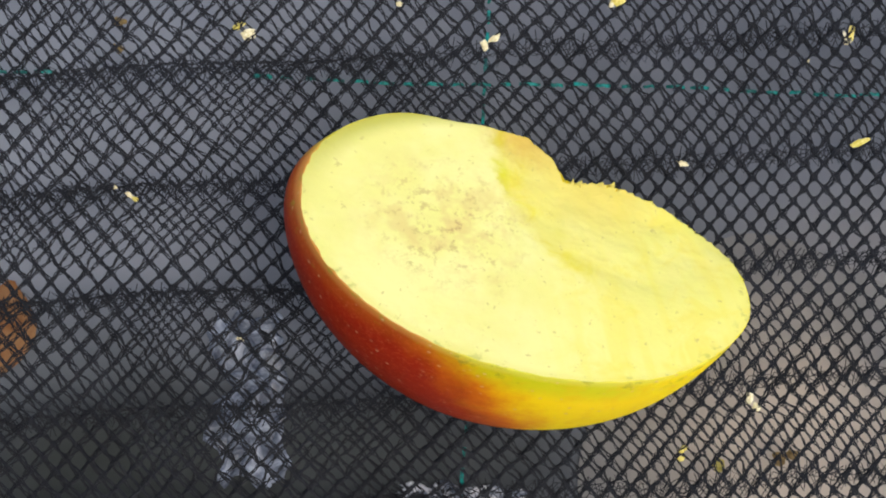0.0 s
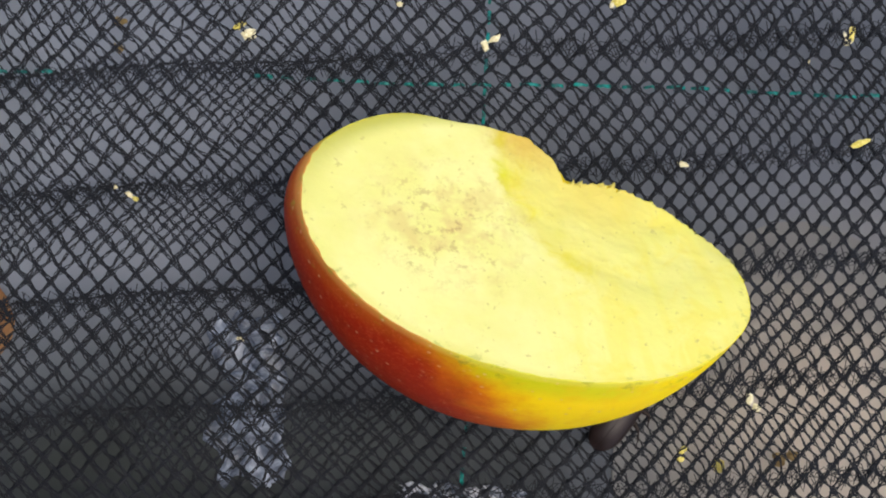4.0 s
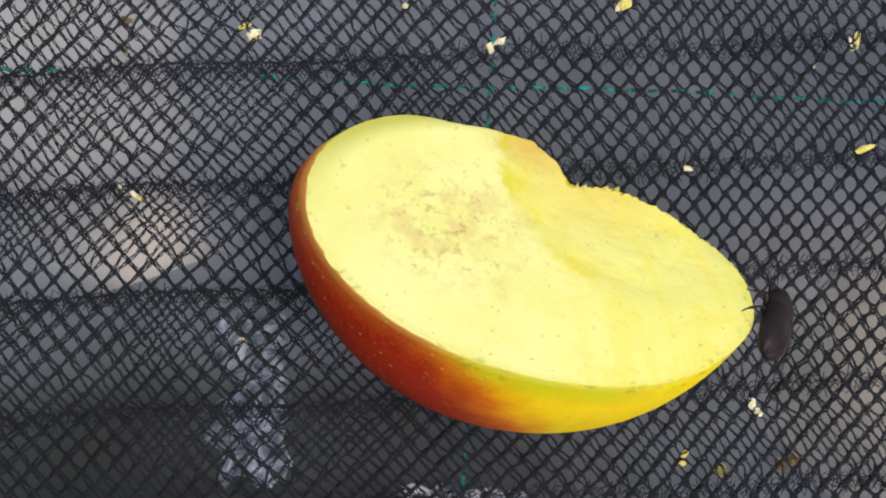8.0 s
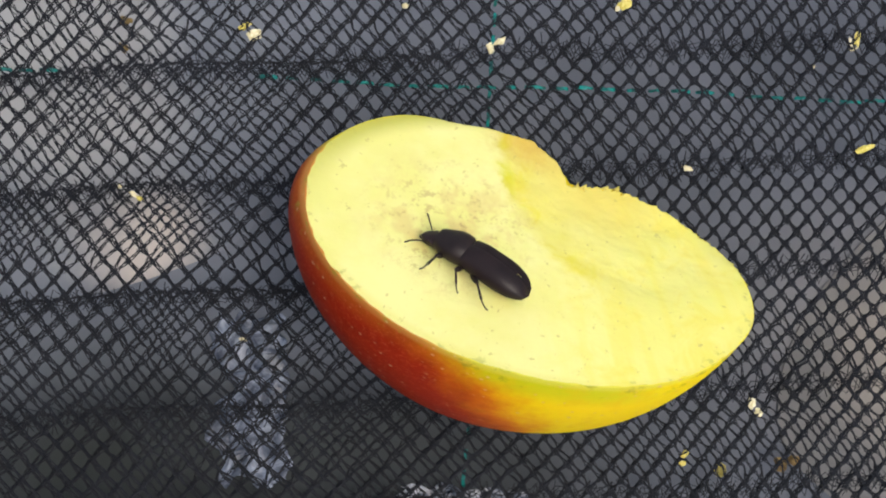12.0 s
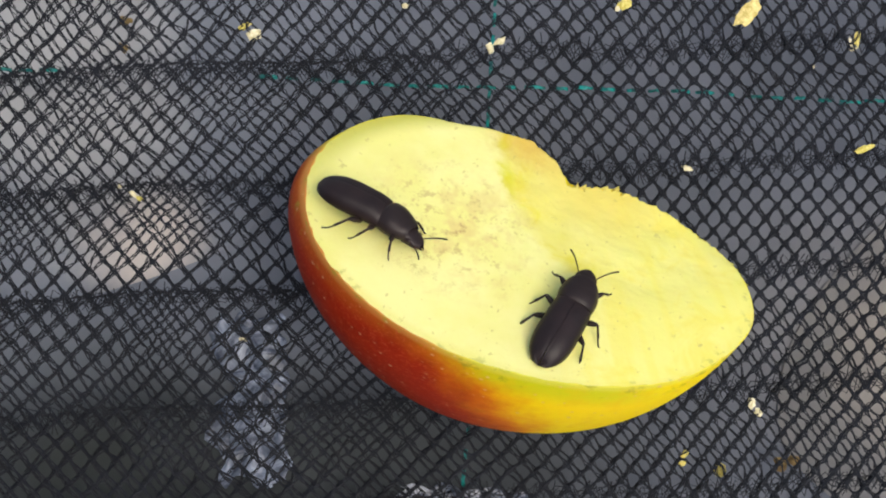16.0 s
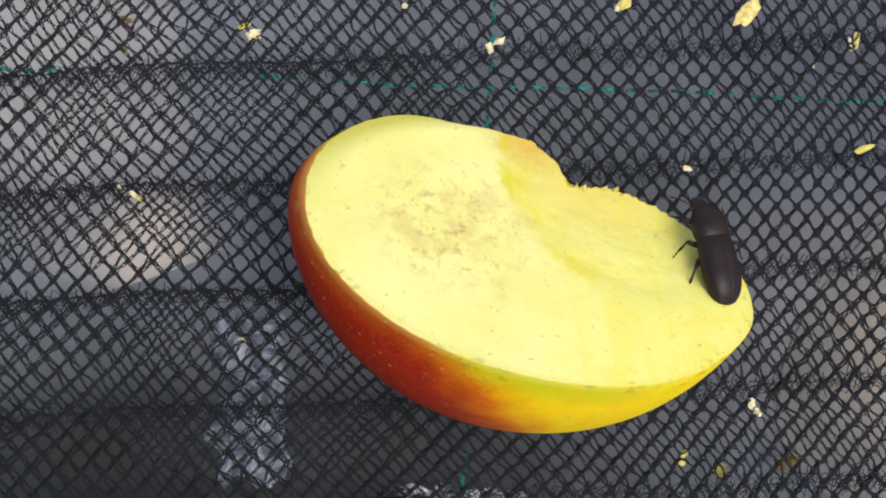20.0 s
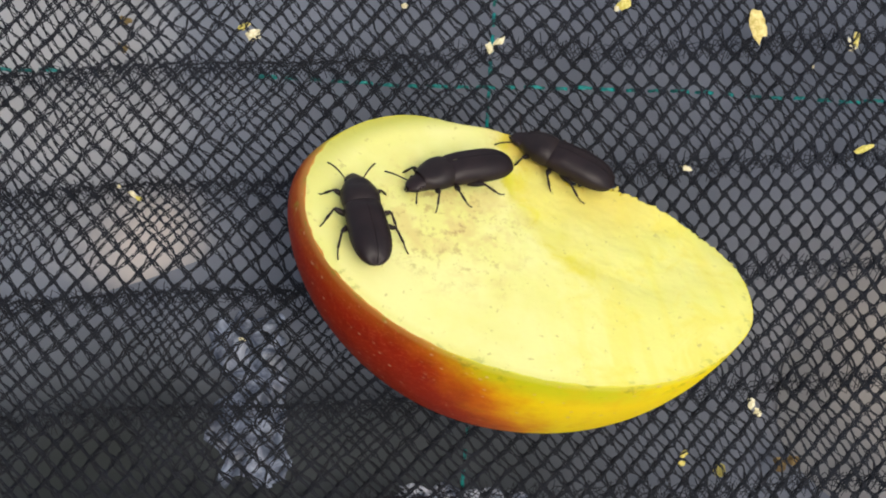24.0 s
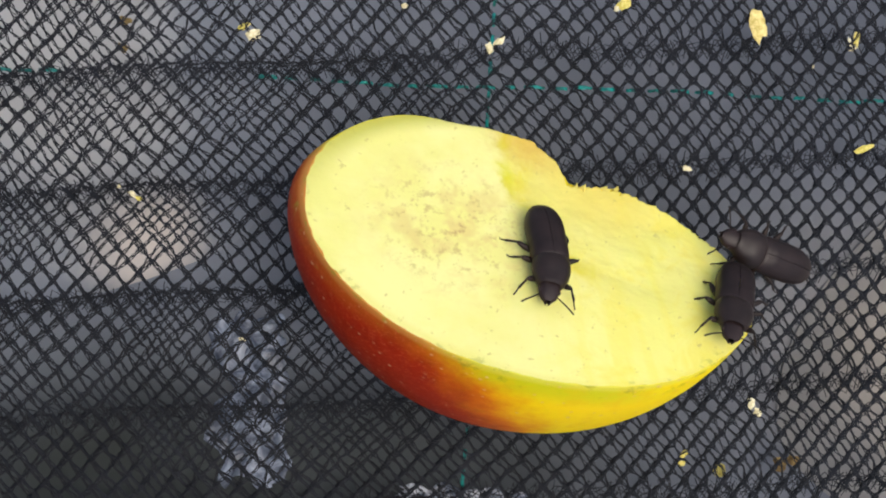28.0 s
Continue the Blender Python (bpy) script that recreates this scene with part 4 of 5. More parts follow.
def motions():
    crawl(beetle_a, limbs_a, [
        (0, 0.5, -60.9, 0, 0, -0, 67.6), (2.9, 0.2, -54.2, 0, 0, -0, 58.5), (3, 3.5, -32.6, 0, 0, -0, 36.5),
        (3.1, 20.8, -28.6, 0, 0, -0, 49.3), (3.2, 22.1, -28.4, 0, 0, -0, 37.1), (3.3, 22.8, -28.3, 0, 0, -0, 74.8),
        (3.4, 21.4, -24.3, 0, 0, -0, 78.1), (3.5, 21.4, -23.5, 0, 0, -0, 78.1), (4, 27.2, -23.9, 0, 0, -0, 52.7),
        (4.4, 47.6, -22.1, 0, 0, -0, 49.9), (4.7, 41.7, -7.4, 25.3, 2, -35.2, 124.9), (5, 27.4, -6.6, 28.6, 38.1, -24.4, 154.6),
        (5.3, 13.8, -1.3, 28.5, 33.8, 39, 150), (5.5, 6.1, -2.0, 31.3, 36.8, 30.7, 127.1), (5.6, 4.7, -0.2, 30.4, 26.5, 44.9, 113.9),
        (5.7, 11.0, 2.8, 25.7, -22.1, 41.7, 25.4), (5.8, 29.3, -10.7, 31.8, -36.5, 25.9, -21), (5.9, 35.6, -3.0, 22.2, 6.7, 49.5, 94.3),
        (6, 28.5, 2.6, 18.9, 42.3, 35.2, 152.9), (6.1, 25.1, 3.9, 19.4, 30.5, -34.2, 164.5), (6.2, 24.8, 4.0, 19.3, 31.1, -35.3, 172.9),
        (6.3, -6.6, 3.9, 30.5, 33.6, 36.3, 121.4), (6.4, 10.2, 10.7, 19.4, -44.9, -24.7, -32.5), (6.5, 10.3, 10.8, 19.3, -42.1, -30.9, -43.7),
        (6.6, 10.0, 11.2, 18.9, -42.8, -26.4, -46.7), (6.7, 10.4, 10.8, 19.2, -43.1, -26.7, -43.1), (6.8, 11.9, 9.0, 20.0, -38.1, -33.5, -56.9),
        (6.9, 12.2, 8.1, 20.6, -40.9, -29.6, -51.4), (7, 12.4, 8.2, 20.3, -38.4, -26.4, -57.2), (7.1, 11.3, 1.1, 27.1, 7.9, -53.3, -124.1),
        (7.2, -12.1, 10.5, 27.1, -19.5, -49.6, -67.9), (7.3, -2.3, 16.1, 19.0, -36.9, 36.8, 11.2), (7.4, 39.1, -3.2, 22.0, -8.4, -55.6, -136.5),
        (7.5, 26.6, 1.5, 20.4, 6.7, -51.9, -117.6), (7.6, -6.3, 4.3, 30.3, -34.4, -42.1, -53.6), (7.7, -11.8, -0.1, 35.5, -35.9, -25.2, -18.7),
        (7.8, 0.6, -7.9, 37.8, -43.9, -25.9, -25.2), (7.9, 11.5, -9.1, 36.1, -16.6, 50.3, 40.8), (8, 41.5, -9.8, 23.6, 34.8, 52, 55.8),
        (8.1, 25.0, 2.1, 20.9, 33.8, -34.8, 172.7), (8.2, 25.0, 2.5, 20.0, 30.7, -43.3, -150.1), (8.3, 23.0, -1.6, 24.8, 8.5, -46.8, -120.9),
        (8.4, 15.9, -10.2, 35.1, 40.1, 36.3, 144.5), (8.5, -7.2, 5.2, 29.6, -14.7, -42.4, -88.5), (8.6, -3.0, 4.4, 29.3, 36.8, 42.1, 135.7),
        (8.7, -2.4, 1.6, 31.2, 4.4, 50.4, 77.2), (8.8, 33.3, -3.2, 22.9, 20.4, 49.5, 106.5), (8.9, 22.2, -10.6, 33.4, 38.9, -34.3, -169.2),
        (9, 16.0, -11.0, 35.5, 33.7, -17.3, -177.7), (9.1, -12.1, 5.3, 31.0, 4.0, -50.1, -114.6), (9.2, -1, 26.4, 0, 0, -0, -128.3),
        (9.3, 40.4, -6.6, 26.6, 0.6, -43.8, 107.1), (9.4, 41.4, -5.8, 24.4, 4.2, -29.5, 117.9), (9.5, 23.7, 0.1, 22.7, 33.9, 33.8, 141.1),
        (9.6, 1.5, 14.9, 19.7, 33.2, 32.5, 157.3), (9.7, -5.2, 1.3, 31.9, 24.9, 32.2, 105.0), (9.8, 34.8, -9.6, 29.0, -11.6, -45.8, -81.4),
        (9.9, 35.5, 0.9, 19.2, 4.5, -21.1, 156.7), (10, 28.9, 3.8, 16.9, 44.1, -26.8, 166.6), (10.1, 28.2, 4.1, 16.6, 34.6, -29.8, 165.1),
        (10.2, 25.4, 3.9, 19.6, 29.8, -40.4, 176.7), (10.3, 21.6, 4.6, 19.9, 32.1, -33.3, 160.9), (10.4, 6.6, 5.6, 24.9, 34.6, -36.6, -163.3),
        (10.5, 12.0, -1.0, 28.7, -2.2, 47.2, 67), (10.6, 22.9, 5.5, 18.3, 27.5, -43.3, -177.9), (10.7, 43.3, -2.4, 18.9, -0.7, -28.4, -151.1),
        (10.8, 18.3, 1.9, 23.2, 32.4, -38.2, -155.6), (10.9, 13.4, 4.8, 22.7, 16.9, -47.8, -138.0), (11, 40.5, 0.5, 18.3, 5.5, -24.9, 135.7),
        (11.1, 40.5, -6.4, 26.6, -2, -47.4, 110.9), (11.2, 22.2, -3.0, 26.8, 37.7, -26.2, 158.7), (11.3, 6.7, -3.2, 32.2, 37.9, -34.9, -168.6),
        (11.4, 5.7, -2.6, 32.3, 40.8, 37.4, 150.9), (11.5, 5.3, -3.2, 32.7, 48.0, 37.9, 149.6), (11.6, 3.7, -3.0, 32.8, 50.9, 16.2, 145.4),
        (12, 3.7, -3.0, 32.8, 50.9, 16.2, 145.4), (12.5, 3.7, -3.0, 32.8, 50.9, 16.2, 145.4), (12.9, -0.3, 2.5, 29.6, 44.0, 18.1, 146.9),
        (13.4, -0.9, 10.0, 23.7, -17.1, 43.1, 47.2), (13.8, 13.9, 26, 0, 0, -0, 54.5), (14.2, 37.3, 36.9, 0, 0, -0, 50.2),
        (14.5, 45.6, 35.2, 0, -0, -0, -85.4), (14.6, -11.8, 3.7, 32.1, 43.9, 13.0, 143.7), (14.7, 8.3, -10.3, 37.2, -46.3, -0.5, -19.5),
        (14.8, -3.9, 11.1, 24.0, 30.7, -40.2, -155.9), (14.9, 40.8, -6.7, 25.0, 4.3, -34.8, 134.4), (15, 42.2, -2.4, 20.9, 3.6, -11.3, 143.7),
        (15.1, -8.2, 12.6, 23.8, 22, -10.3, -138.6), (15.2, 4.2, 15.1, 18.7, 30.9, -35.6, 166.1), (15.3, 13.1, 13.3, 16.9, -4, 28.1, -19.9),
        (15.4, 13.5, 10.1, 18.3, -38.8, -28.1, -32.4), (15.5, 17.6, 7.9, 18.7, -42.9, 22.3, -17.6), (15.6, 34.3, -0.5, 20.2, -26, -41.5, -45.1),
        (15.7, -4.4, -5.3, 37.2, 45.0, 9.6, 151.2), (15.8, 32.1, -20.1, 28.5, -5.3, 45.7, 25.6), (15.9, 24.6, -4.3, 26.8, 19.5, -51.3, -133.2),
        (16, 14.8, -9.3, 34.4, -10.6, 30.3, 55.2), (16.1, 29.3, -10.6, 31.5, -45.9, 23.9, -18.7), (16.2, 19.0, 4.2, 20.7, 36.7, -32.3, -165.9),
        (16.3, -3.0, -0.1, 32.5, -44.3, -13.3, -35.9), (16.4, 11.6, -11.5, 37.5, -45.7, 20.5, -22.0), (16.5, 35.6, -4.1, 23.3, 0.5, 50.9, 85.4),
        (16.6, 23.2, -2.1, 25.2, 34, 33.2, 144.2), (16.7, -3.8, -3.3, 35.3, 45.7, -8.3, 168.8), (16.8, 1.6, 11.5, 21.7, -36.6, 26.4, 18.4),
        (16.9, 11.6, 7.4, 21.4, -44.8, -20.9, -44.9), (17, 35.9, -2.6, 21.3, -42.6, 34.0, 9.8), (17.1, 29.1, 1.5, 19.6, 29.2, -39.8, -166.2),
        (17.2, 22.8, 3.1, 20.6, 35.5, -29.3, 162.5), (17.3, -7.0, 10.0, 25.7, 44.0, 18.1, 146.9), (17.4, -1.1, -5.1, 36.1, -45.2, 11.2, -8.0),
        (17.5, -0.3, -4.5, 35.1, -26.9, 33.9, 33.7), (17.6, -3.8, 13.3, 22.1, 42.7, -26.3, 176.3), (17.7, 1.9, 6.6, 25.8, -40.9, 24.8, 2.6),
        (17.8, 36.7, -4.7, 23.3, -33.1, 41.8, 10.5), (17.9, 37.1, -3.8, 22.6, -11.7, 51.4, 60.2), (18, 2.2, 14.1, 19.6, 46.1, 3.5, 157.2),
        (18.1, -4.2, -0.5, 33.4, 40.6, -31.7, -177.0), (18.2, -9.7, 10.1, 26.3, 22.6, 38.6, 102.6), (18.3, -9.7, 10.3, 26.3, 24.3, 35.4, 104.5),
        (18.4, 18.5, 6.3, 19.1, -45.8, -16.0, -38.8), (18.5, 36.5, 1.2, 18.3, -10.8, 21.4, -30.2), (18.6, 37.2, 5.0, 14.6, 3.3, -27.1, 170.5),
        (18.7, 36.1, 4.4, 15.6, 1.6, -22.3, -173.2), (18.8, 22.4, -8.9, 31.8, 12.3, -49.5, -125.0), (18.9, -2.3, 0.1, 32.0, 9.8, 41.0, 84.6),
        (19, 3.8, 12.2, 20.6, -35.7, 24.1, 20.7), (19.1, 16.0, 5.7, 20.9, -45.9, -28.2, -25.8), (19.2, 15.6, 4.9, 21.8, -50.6, -6.2, -27.7),
        (19.3, 18.6, 3.1, 22.0, -49.2, -11.8, -31.2), (19.4, 36.7, -4.2, 24.1, -31.6, -37.9, -34.7), (19.5, 36.9, -0.4, 19.5, 2.6, 37.7, 58.9),
        (19.6, 35.3, 0.9, 19.9, 9.2, -29.1, 111.3), (19.7, 35.2, -0.9, 21.7, 17.6, 19.4, 98.6), (20, 35.2, -0.9, 21.7, 17.6, 19.4, 98.6),
        (20.7, 35.3, -0.9, 21.7, 17.6, 19.4, 98.6), (20.8, 34.2, -2.0, 21.9, 29.1, 28.5, 111.2), (21, 34.3, -1.9, 21.8, 28.9, 29.5, 110.8),
        (21.4, 34.3, -1.9, 21.8, 28.9, 29.5, 110.8), (21.5, 30.1, 0.0, 20.7, 40.0, 37.7, 143.9), (22, 31.2, -1.8, 22.8, 37.2, -27.9, 155.9),
        (22.5, 19.6, -4.7, 29.6, 37.4, -35.5, 162.3), (23, 11.5, 9.1, 20.5, -33, 35.2, -19.9), (23.5, 16.3, 11.0, 15.4, 7, -30.9, 160.5),
        (23.6, -10.9, 5.1, 30.7, -20.0, -40.4, -80.8), (23.7, 1.1, -8.7, 38.1, -41.7, -23.0, -43.0), (23.8, -24.5, 36.9, 0, -0, -0, -40.6),
        (23.9, 41.1, -0.5, 18.9, 11.2, -14.5, 127), (24, -10.0, 2.6, 32.5, 25.5, 38.0, 107.0), (24.1, -10.2, 9.7, 26.9, -37.4, -27.3, -52.9),
        (24.2, -8.3, 4.9, 30.1, -42.9, -19.4, -38.4), (24.3, -4.2, -4.6, 36.7, 29.3, 44.4, 116.1), (24.4, -0.2, -5.0, 36.1, -34.6, -29.7, -18.4),
        (24.5, 16.9, 11.7, 16.3, -11.2, 27.5, -18.8), (24.6, 24.3, 7.9, 15.3, 9, -31.7, 156.6), (24.7, 23.1, 2.0, 21.9, 29.8, -43, -176),
        (24.8, 14.0, 4.7, 22.8, 47.9, -20.0, 156.2), (24.9, 3.0, -2.9, 33.3, 17.8, -44.5, -141.5), (25, 2.3, -3.3, 33.6, 27.5, -43.1, -149.7),
        (25.1, 2.9, -5.0, 34.9, -28.6, -46.1, -63.3), (25.2, 4.8, -7.3, 36.1, -25.8, -45.9, -67.5), (25.3, 5.4, -8.2, 36.9, -15, -46.4, -77.4),
        (25.4, 6.5, -8.6, 36.7, -30.7, -44.7, -58.2), (25.5, 6.7, -9.9, 37.9, -35.8, -41.3, -47.8), (25.6, 8.1, -10.9, 38.1, -42.0, -34.3, -28.3),
        (25.7, 6.9, -11.6, 38.6, -45.4, -8.1, -27.1), (25.8, 14.5, -12.1, 36.9, -41.0, -35.1, -33.6), (25.9, 31.2, -11.1, 31.4, 26.7, -39.4, -159.1),
        (26, 41.8, -4.3, 22.7, 6.2, -32.8, 123), (26.1, 36.0, -4.2, 22.9, 32.2, -38.1, -161), (26.2, 33.7, -0.8, 20.0, 29.8, -40.8, -164.7),
        (26.3, 38.5, -9.0, 28.1, 10.1, -52.6, -147.2), (26.4, 38.9, -9.6, 28.2, 5.9, -46.4, -145.7), (26.5, 39.0, -9.3, 27.8, -2.4, -45.5, -146.5),
        (26.6, 39.0, -9.3, 27.8, -2.4, -45.5, -146.5), (26.7, 35.5, -10.3, 29.2, 30.6, -38.2, -173), (26.8, 34.6, -10.4, 29.4, 39.1, -40.2, -173.0),
        (26.9, 34.2, -10.3, 29.6, 29.5, -40.6, -167.7), (27, 33.7, -10.3, 29.6, 40.2, -35.9, -175.0), (27.1, 33.0, -10.6, 30.3, 33.0, -42.4, -158.5),
        (27.2, 32.4, -10.5, 30.4, 32.4, -45.6, -157.0), (27.3, 30.3, -10.1, 31.1, 29, -41.5, -165.7), (27.4, 25.8, -10.0, 32.4, 35.8, -26.4, 152.1),
        (27.5, 25.9, -9.5, 31.5, 46.9, -17.5, 158.4), (27.6, 18.3, -8.9, 33.3, 34.2, -43.7, -159.9), (27.7, 5.7, -1.1, 31.0, 7.8, 52.4, 83.2),
        (27.8, 12.8, -0.9, 28.0, -19.8, -46.0, -85.3), (27.9, 12.5, -1.4, 28.4, -17.1, -43.9, -88.6), (28, 12.9, -1.7, 29.0, -18.2, -39.9, -82.0),
    ], 1, {6: 14, 7: -20, 9: 18, 10: 14, 11.6: 12, 12: 12, 12.5: 12, 18: 18, 20: 8, 21: 8, 25: 6, 27: 14, 28: -12})
    crawl(beetle_b, limbs_b, [
        (0, 87.2, -42.9, 0, 0, -0, 151.4), (15, 64.9, -56, 0, 0, -0, 140.2), (15.2, 41.1, -35.4, 0, 0, -0, 151.4),
        (15.3, 30.6, -31.4, 0, 0, -0, 118), (15.4, 24.2, -33.4, 0, 0, -0, -174.9), (15.5, -12, -30, 0, 0, -0, 22.7),
        (15.6, 37, -23.6, 0, 0, -0, 32.2), (15.7, -28.7, 10.7, 0, -0, -0, -77.5), (15.8, -12.1, 12.5, 25.2, 3.1, -43.7, -113.3),
        (15.9, -10.6, 8.0, 28.3, -21.8, -41.5, -77.7), (16, -9.2, 3.2, 32.4, -55.6, -6.0, -26.3), (16.1, -44.6, 46.9, 0, -0, -0, -50.2),
        (16.6, -54.7, 60.3, 0, -0, -0, -15.9), (21.5, 53.7, 60.3, 0, -0, -0, -14.9), (22.3, 75.5, 26, 0, -0, -0, -63.4),
        (23, 60.8, 9.3, 0, 0, -0, -135), (23.5, 36.1, 1.6, 18.6, 6.1, -33.8, 143), (23.6, 36.3, -0.3, 21.1, 1.1, -32.3, 140.5),
        (23.7, 31.3, -11.6, 32.1, 22.8, -46.3, -148.7), (23.8, 30.1, -11.5, 32.1, 23.9, -42.4, -151.8), (23.9, 27.0, -12.3, 34.3, 25.9, -48.8, -159.4),
        (24, 1.9, 8.6, 24.4, 46.3, -20.5, -170.9), (24.1, 27.3, 3.5, 18.4, 30.9, -36.3, 169.4), (24.2, 36.4, -10.5, 28.7, 28.1, -45.8, -168.2),
        (24.3, 32.8, -2.6, 22.7, 24.6, 46.5, 132.6), (24.4, 32.4, -11.1, 31.3, 14.8, -50.4, -128.5), (24.5, 15.9, 4.8, 21.9, 7.8, 36.3, 77.6),
        (24.6, 24.3, 1.7, 21.5, 31.3, -39.7, -179.2), (24.7, 29.5, 3.3, 18.7, -23.9, -30.0, -77.6), (24.8, 18.8, -13.3, 37.2, 33.7, -33.6, 173.3),
        (24.9, 13.8, -13.0, 37.9, 39.6, -34.1, -173.1), (25, 10.4, -13.1, 38.6, -7.4, 33.3, 59.3), (25.1, 15.4, 8.7, 18.8, 26.3, 37.5, 99.9),
        (25.2, -3.9, 15.2, 20.6, 41.7, -20.2, -173.6), (25.3, -12.4, 5.5, 30.7, -3.8, -44.2, -104.5), (25.4, -3.9, -1.9, 34.7, 34.1, 33, 156.2),
        (25.5, -4.3, -0.2, 33.7, 34.9, 41.4, 136.6), (25.6, -8.6, 9.6, 26.6, -31.3, 38.9, 24.6), (25.7, 13.0, 2.9, 25.0, -36, 31.2, -21.2),
        (25.8, 23.5, 3.6, 20.1, -32.7, 31.3, -20.6), (25.9, 23.8, 3.4, 20.2, -33.5, 32.4, -19.2), (26, 28.4, 1.6, 19.4, -43.2, 32.0, -6.0),
        (26.1, 37.8, 7.3, 14.8, -1.3, -12.4, -144.8), (26.2, 35.9, 5.4, 14.9, -2.2, -24.9, -152.9), (26.3, 34.2, 5.5, 15.3, 8.9, -28.4, 165.3),
        (26.4, 25.6, 0.0, 22.5, 16.9, -46.9, -136.9), (26.5, 22.2, -4.4, 28.2, 8.2, -52, -118.7), (26.6, 5.9, -3.5, 32.7, 40.5, -32.5, -176.3),
        (26.7, 16.9, -5.5, 31.2, -38.2, 24.9, -23.3), (26.8, 16.9, -5.4, 31.0, -38.1, 24.4, -24.4), (26.9, 21.2, -8.0, 31.5, -26, -40.8, -57.2),
        (27, 20.1, -8.7, 32.4, -26.8, -38.9, -72.6), (27.1, 21.3, -10.9, 33.8, -31.0, -43.7, -60.3), (27.2, 23.5, -15.8, 38.6, -16.5, -48.1, -69.6),
        (27.3, 36.7, -9.7, 29.3, -0.2, -54.8, -92.3), (27.4, 30.3, 1.5, 19.4, 25.6, 43, 134.2), (27.5, 28.2, 3.3, 18.0, 32.5, -32.3, 166.1),
        (27.6, 27.1, 4.0, 17.9, 41.5, -34.0, 167.7), (27.7, 9.0, 10.2, 20.5, 39.3, -38.1, 179.2), (27.8, 37.8, -3.3, 23.6, 0.8, -45, -178.8),
        (27.9, 45.9, -10.6, 25.6, 4.9, -35.3, 98.5), (28, 36.8, -8.1, 26.8, 5.3, -53.5, -111.5),
    ], 2, {16: -16, 24: 14, 25: -4, 25.5: 14, 27: -8})
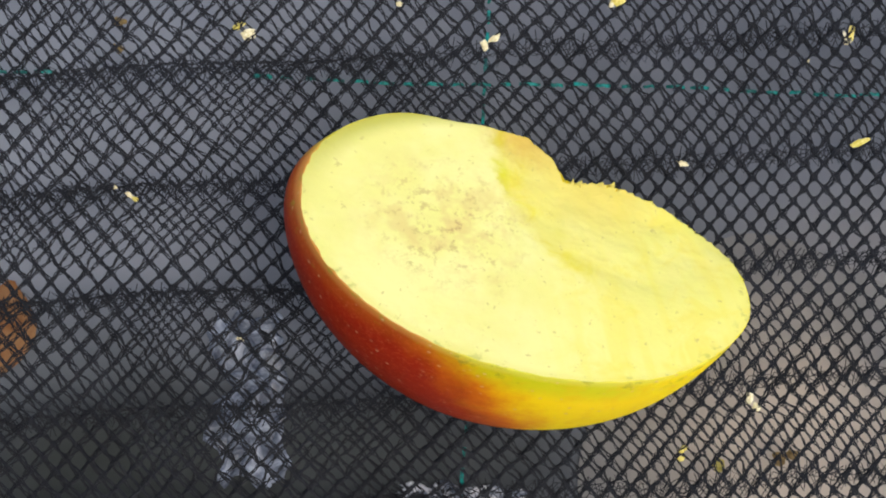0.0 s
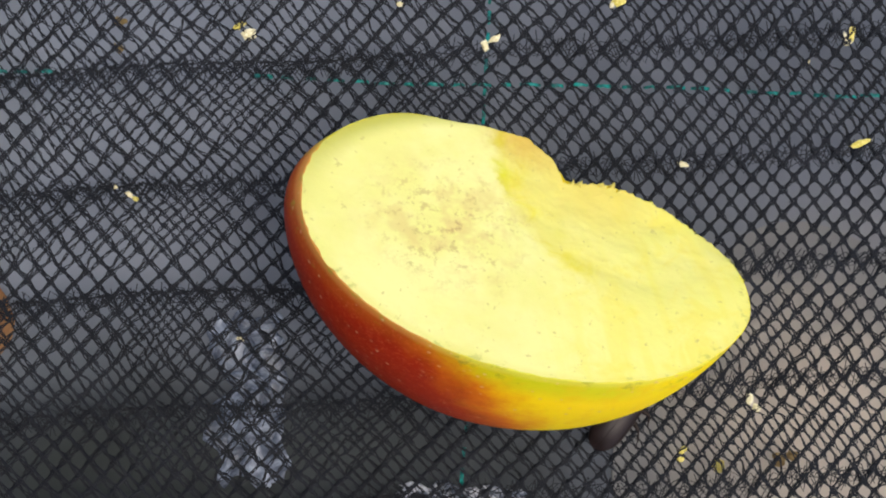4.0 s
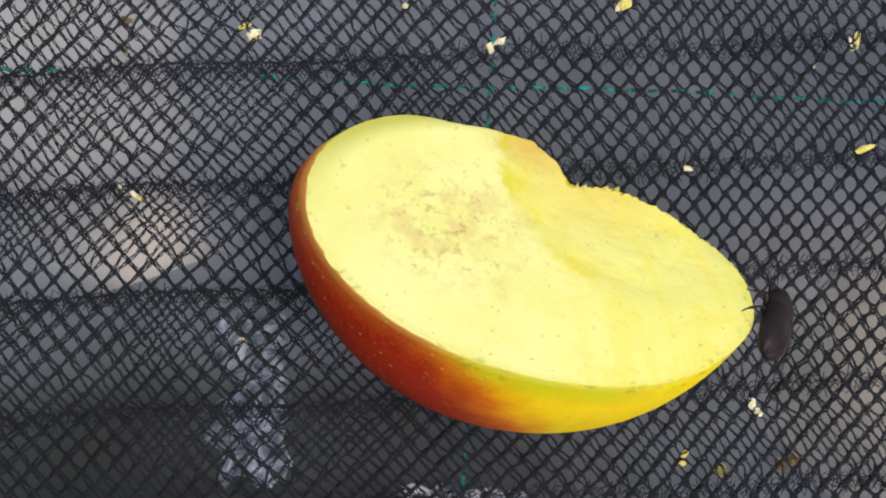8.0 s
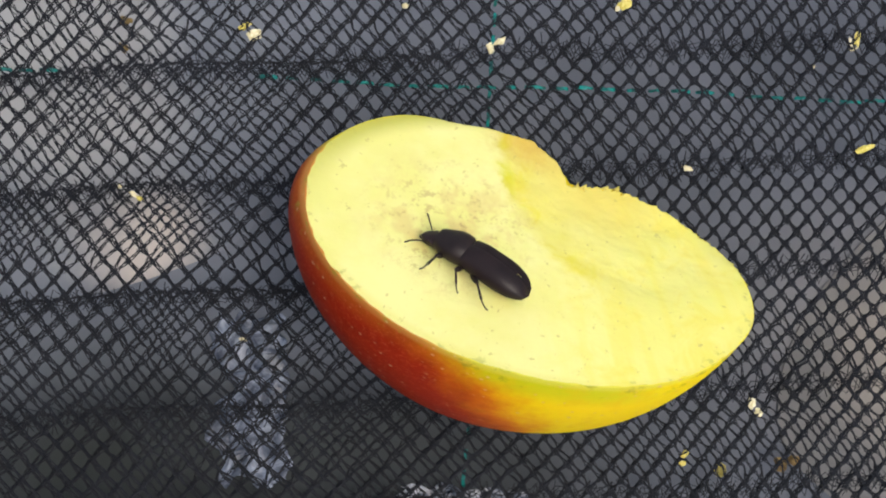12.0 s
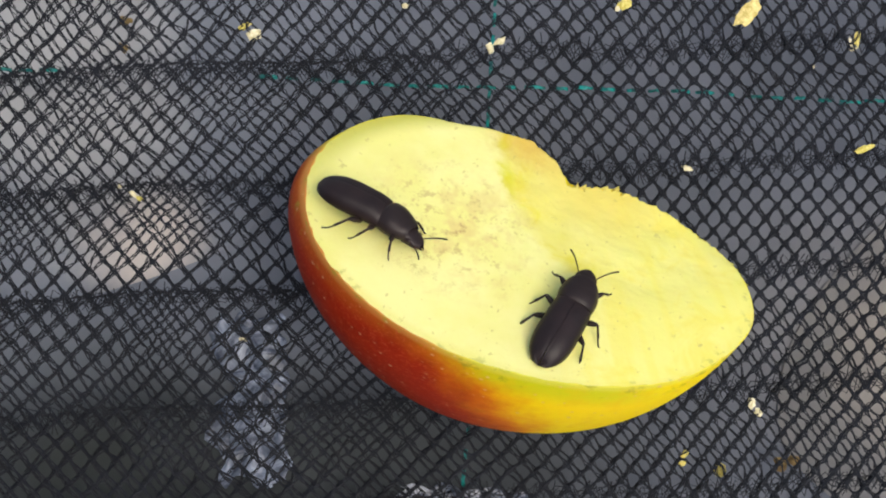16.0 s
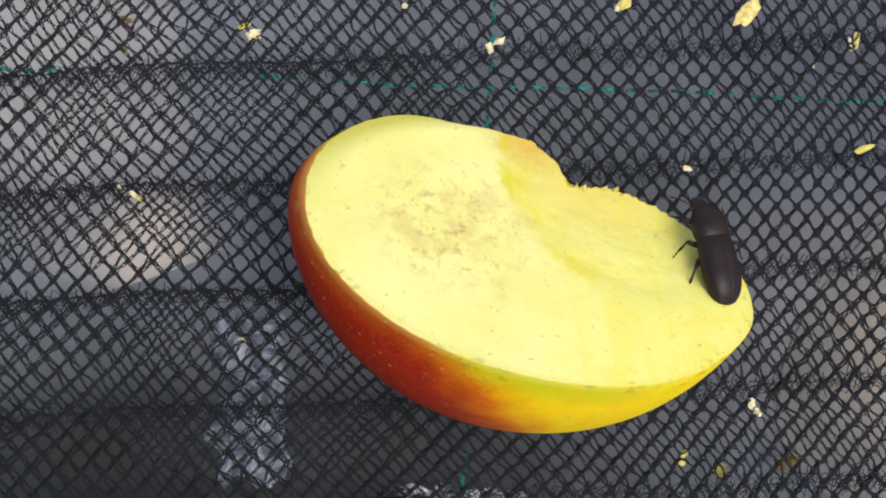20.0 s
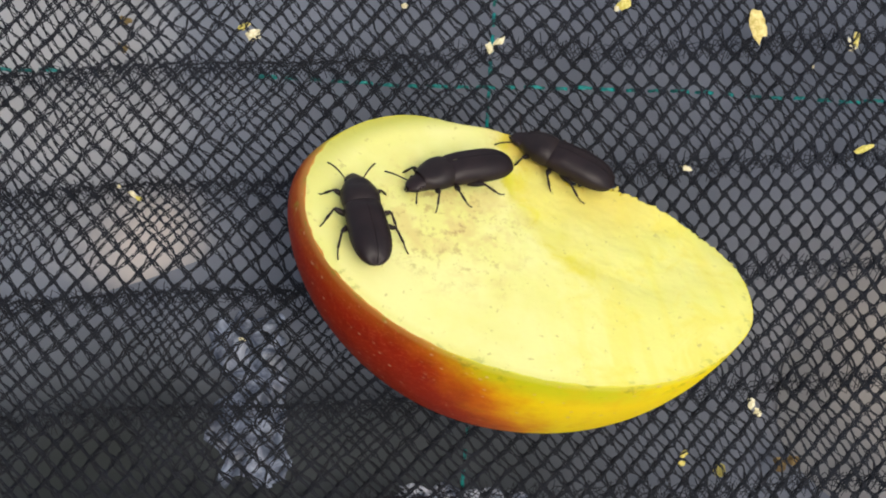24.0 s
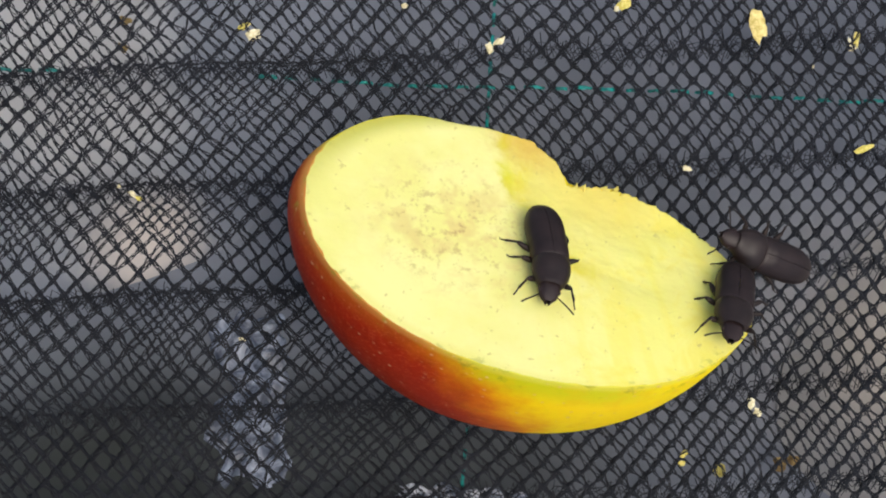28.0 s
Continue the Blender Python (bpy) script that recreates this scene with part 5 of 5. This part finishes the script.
    crawl(beetle_c, limbs_c, [
        (0, 91.7, -16.2, 0, 0, -0, 164.5), (21.5, 84.7, -11.6, 0, 0, -0, 165.1), (22.6, 75.1, -11.6, 0, 0, -0, 166),
        (23.2, 59.2, -11.2, 0, 0, -0, 167.9), (23.5, 38.1, -6.5, 27.1, 1.2, -40.8, 165.2), (23.6, 38.0, -5.4, 24.6, -2.3, 38.7, 67.9),
        (23.7, 37.5, -7.7, 26.2, 25.9, -48.6, -153.7), (23.8, 35.3, -7.7, 26.9, 30.8, -41.4, -149.9), (23.9, 33.6, -9.2, 28.9, 30.8, -43.1, -151.9),
        (24, 15.9, 10.8, 16.7, 39.9, 5.9, 152.6), (24.1, 39.0, -1.7, 20.5, 1.3, 42.6, 77.6), (24.2, 42.8, -9.4, 25.0, 0.6, -27.9, 163.2),
        (24.3, 38.6, -9.8, 28.5, -3.6, -49, -128.4), (24.4, 28.4, -19.1, 29.6, 15.3, -49, 117.9), (24.5, 26.5, 3.3, 18.4, 40.6, -35.1, -174.3),
        (24.6, 34.1, 3.1, 18.0, 5.4, -29, 132.6), (24.7, 21.9, -17.2, 39.0, 25.3, -42.2, -145.0), (24.8, 29.5, -10.1, 31.4, 29.3, -41.1, -166),
        (24.9, -9.4, -44.2, 0, 0, -0, 156.8), (25, -27.6, -30.7, 0, 0, -0, -152), (25.1, -69.6, -38, 0, 0, -0, 147.3),
        (25.2, 39.9, -4.4, 24.0, 5.7, -33.6, 128), (25.3, -3.6, 0.3, 32.5, 16.2, -46.5, -131.8), (25.4, 3.5, 3.0, 28.1, -44.5, -16.1, -33.9),
        (25.5, 23.9, -11.5, 33.6, -50.9, -7.4, -24.8), (25.6, 37.3, -4.7, 23.3, 28.6, -41.3, -156.9), (25.7, 37.5, -4.7, 23.3, 27.1, -39.3, -151.5),
        (25.8, 37.3, -4.4, 23.0, 34.1, -44.1, -153.3), (25.9, 37.4, -4.4, 23.0, 33.2, -44.4, -152.5), (26, 36.0, -3.7, 23.1, 23.1, 33.7, 104.4),
        (26.1, 35.4, -5.3, 24.9, -11.4, 20.7, 59), (26.2, 34.7, -3.8, 23.7, -6.1, 20, 66.6), (26.3, 38.8, -1.0, 20.2, 2, -23.3, 154.8),
        (26.4, 41.9, -0.6, 18.1, 2.2, 24.9, 12.3), (26.5, 44.2, -0.5, 17.5, 5.7, 19.2, 31.1), (26.6, 43.1, -0.9, 18.5, 8.4, 16.5, 31.1),
        (27.2, 43.1, -0.9, 18.5, 8.4, 16.5, 31.1), (27.3, 43.5, -0.2, 17.8, 2.4, 17.7, 35), (27.4, 42.8, 1.9, 17.2, 5.9, 8.1, 45.2),
        (27.5, 43.0, 0.8, 17.4, 6.5, 13.8, 50.8), (27.6, 42.8, 1.1, 17.3, 6.6, 13.6, 52.5), (27.7, 42.6, 1.3, 17.2, 6.8, 13.4, 55),
        (27.8, 44.3, 3.8, 16.8, 1.3, -30, 114.9), (27.9, 41.1, -2.2, 21.5, 2.5, -26.2, 117.6), (28, 42.6, -0.8, 18.0, 4.5, -25.6, 160.7),
    ], 3, {25: 6, 25.5: -8})
    low = GROUND_Z + 0.0003
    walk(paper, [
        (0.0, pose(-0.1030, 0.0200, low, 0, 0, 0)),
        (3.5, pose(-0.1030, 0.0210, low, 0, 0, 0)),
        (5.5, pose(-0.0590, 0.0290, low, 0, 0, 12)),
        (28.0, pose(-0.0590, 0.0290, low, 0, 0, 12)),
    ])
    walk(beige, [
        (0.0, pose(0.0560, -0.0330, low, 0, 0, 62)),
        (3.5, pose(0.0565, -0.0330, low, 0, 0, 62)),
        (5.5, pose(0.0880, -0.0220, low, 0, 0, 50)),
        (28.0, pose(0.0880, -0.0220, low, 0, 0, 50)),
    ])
    walk(leaf_scrap, [
        (0.0, pose(-0.0680, -0.0120, low, 0, 0, -8)),
        (3.5, pose(-0.0690, -0.0118, low, 0, 0, -8)),
        (5.5, pose(-0.0830, -0.0100, low, 0, 0, -20)),
        (28.0, pose(-0.0830, -0.0100, low, 0, 0, -20)),
    ])
    walk(flake, [
        (0.0, pose(0.0455, 0.050, 0.0001, 0, 0, -60)),
        (15.5, pose(0.0455, 0.050, 0.0001, 0, 0, -60)),
        (15.7, pose(0.0455, 0.0352, 0.0001, 0, 0, -45)),
        (21.5, pose(0.0455, 0.0352, 0.0001, 0, 0, -45)),
        (23.5, pose(0.0470, 0.0334, 0.0001, 0, 0, 8)),
        (28.0, pose(0.0470, 0.0334, 0.0001, 0, 0, 8)),
    ])


motions()
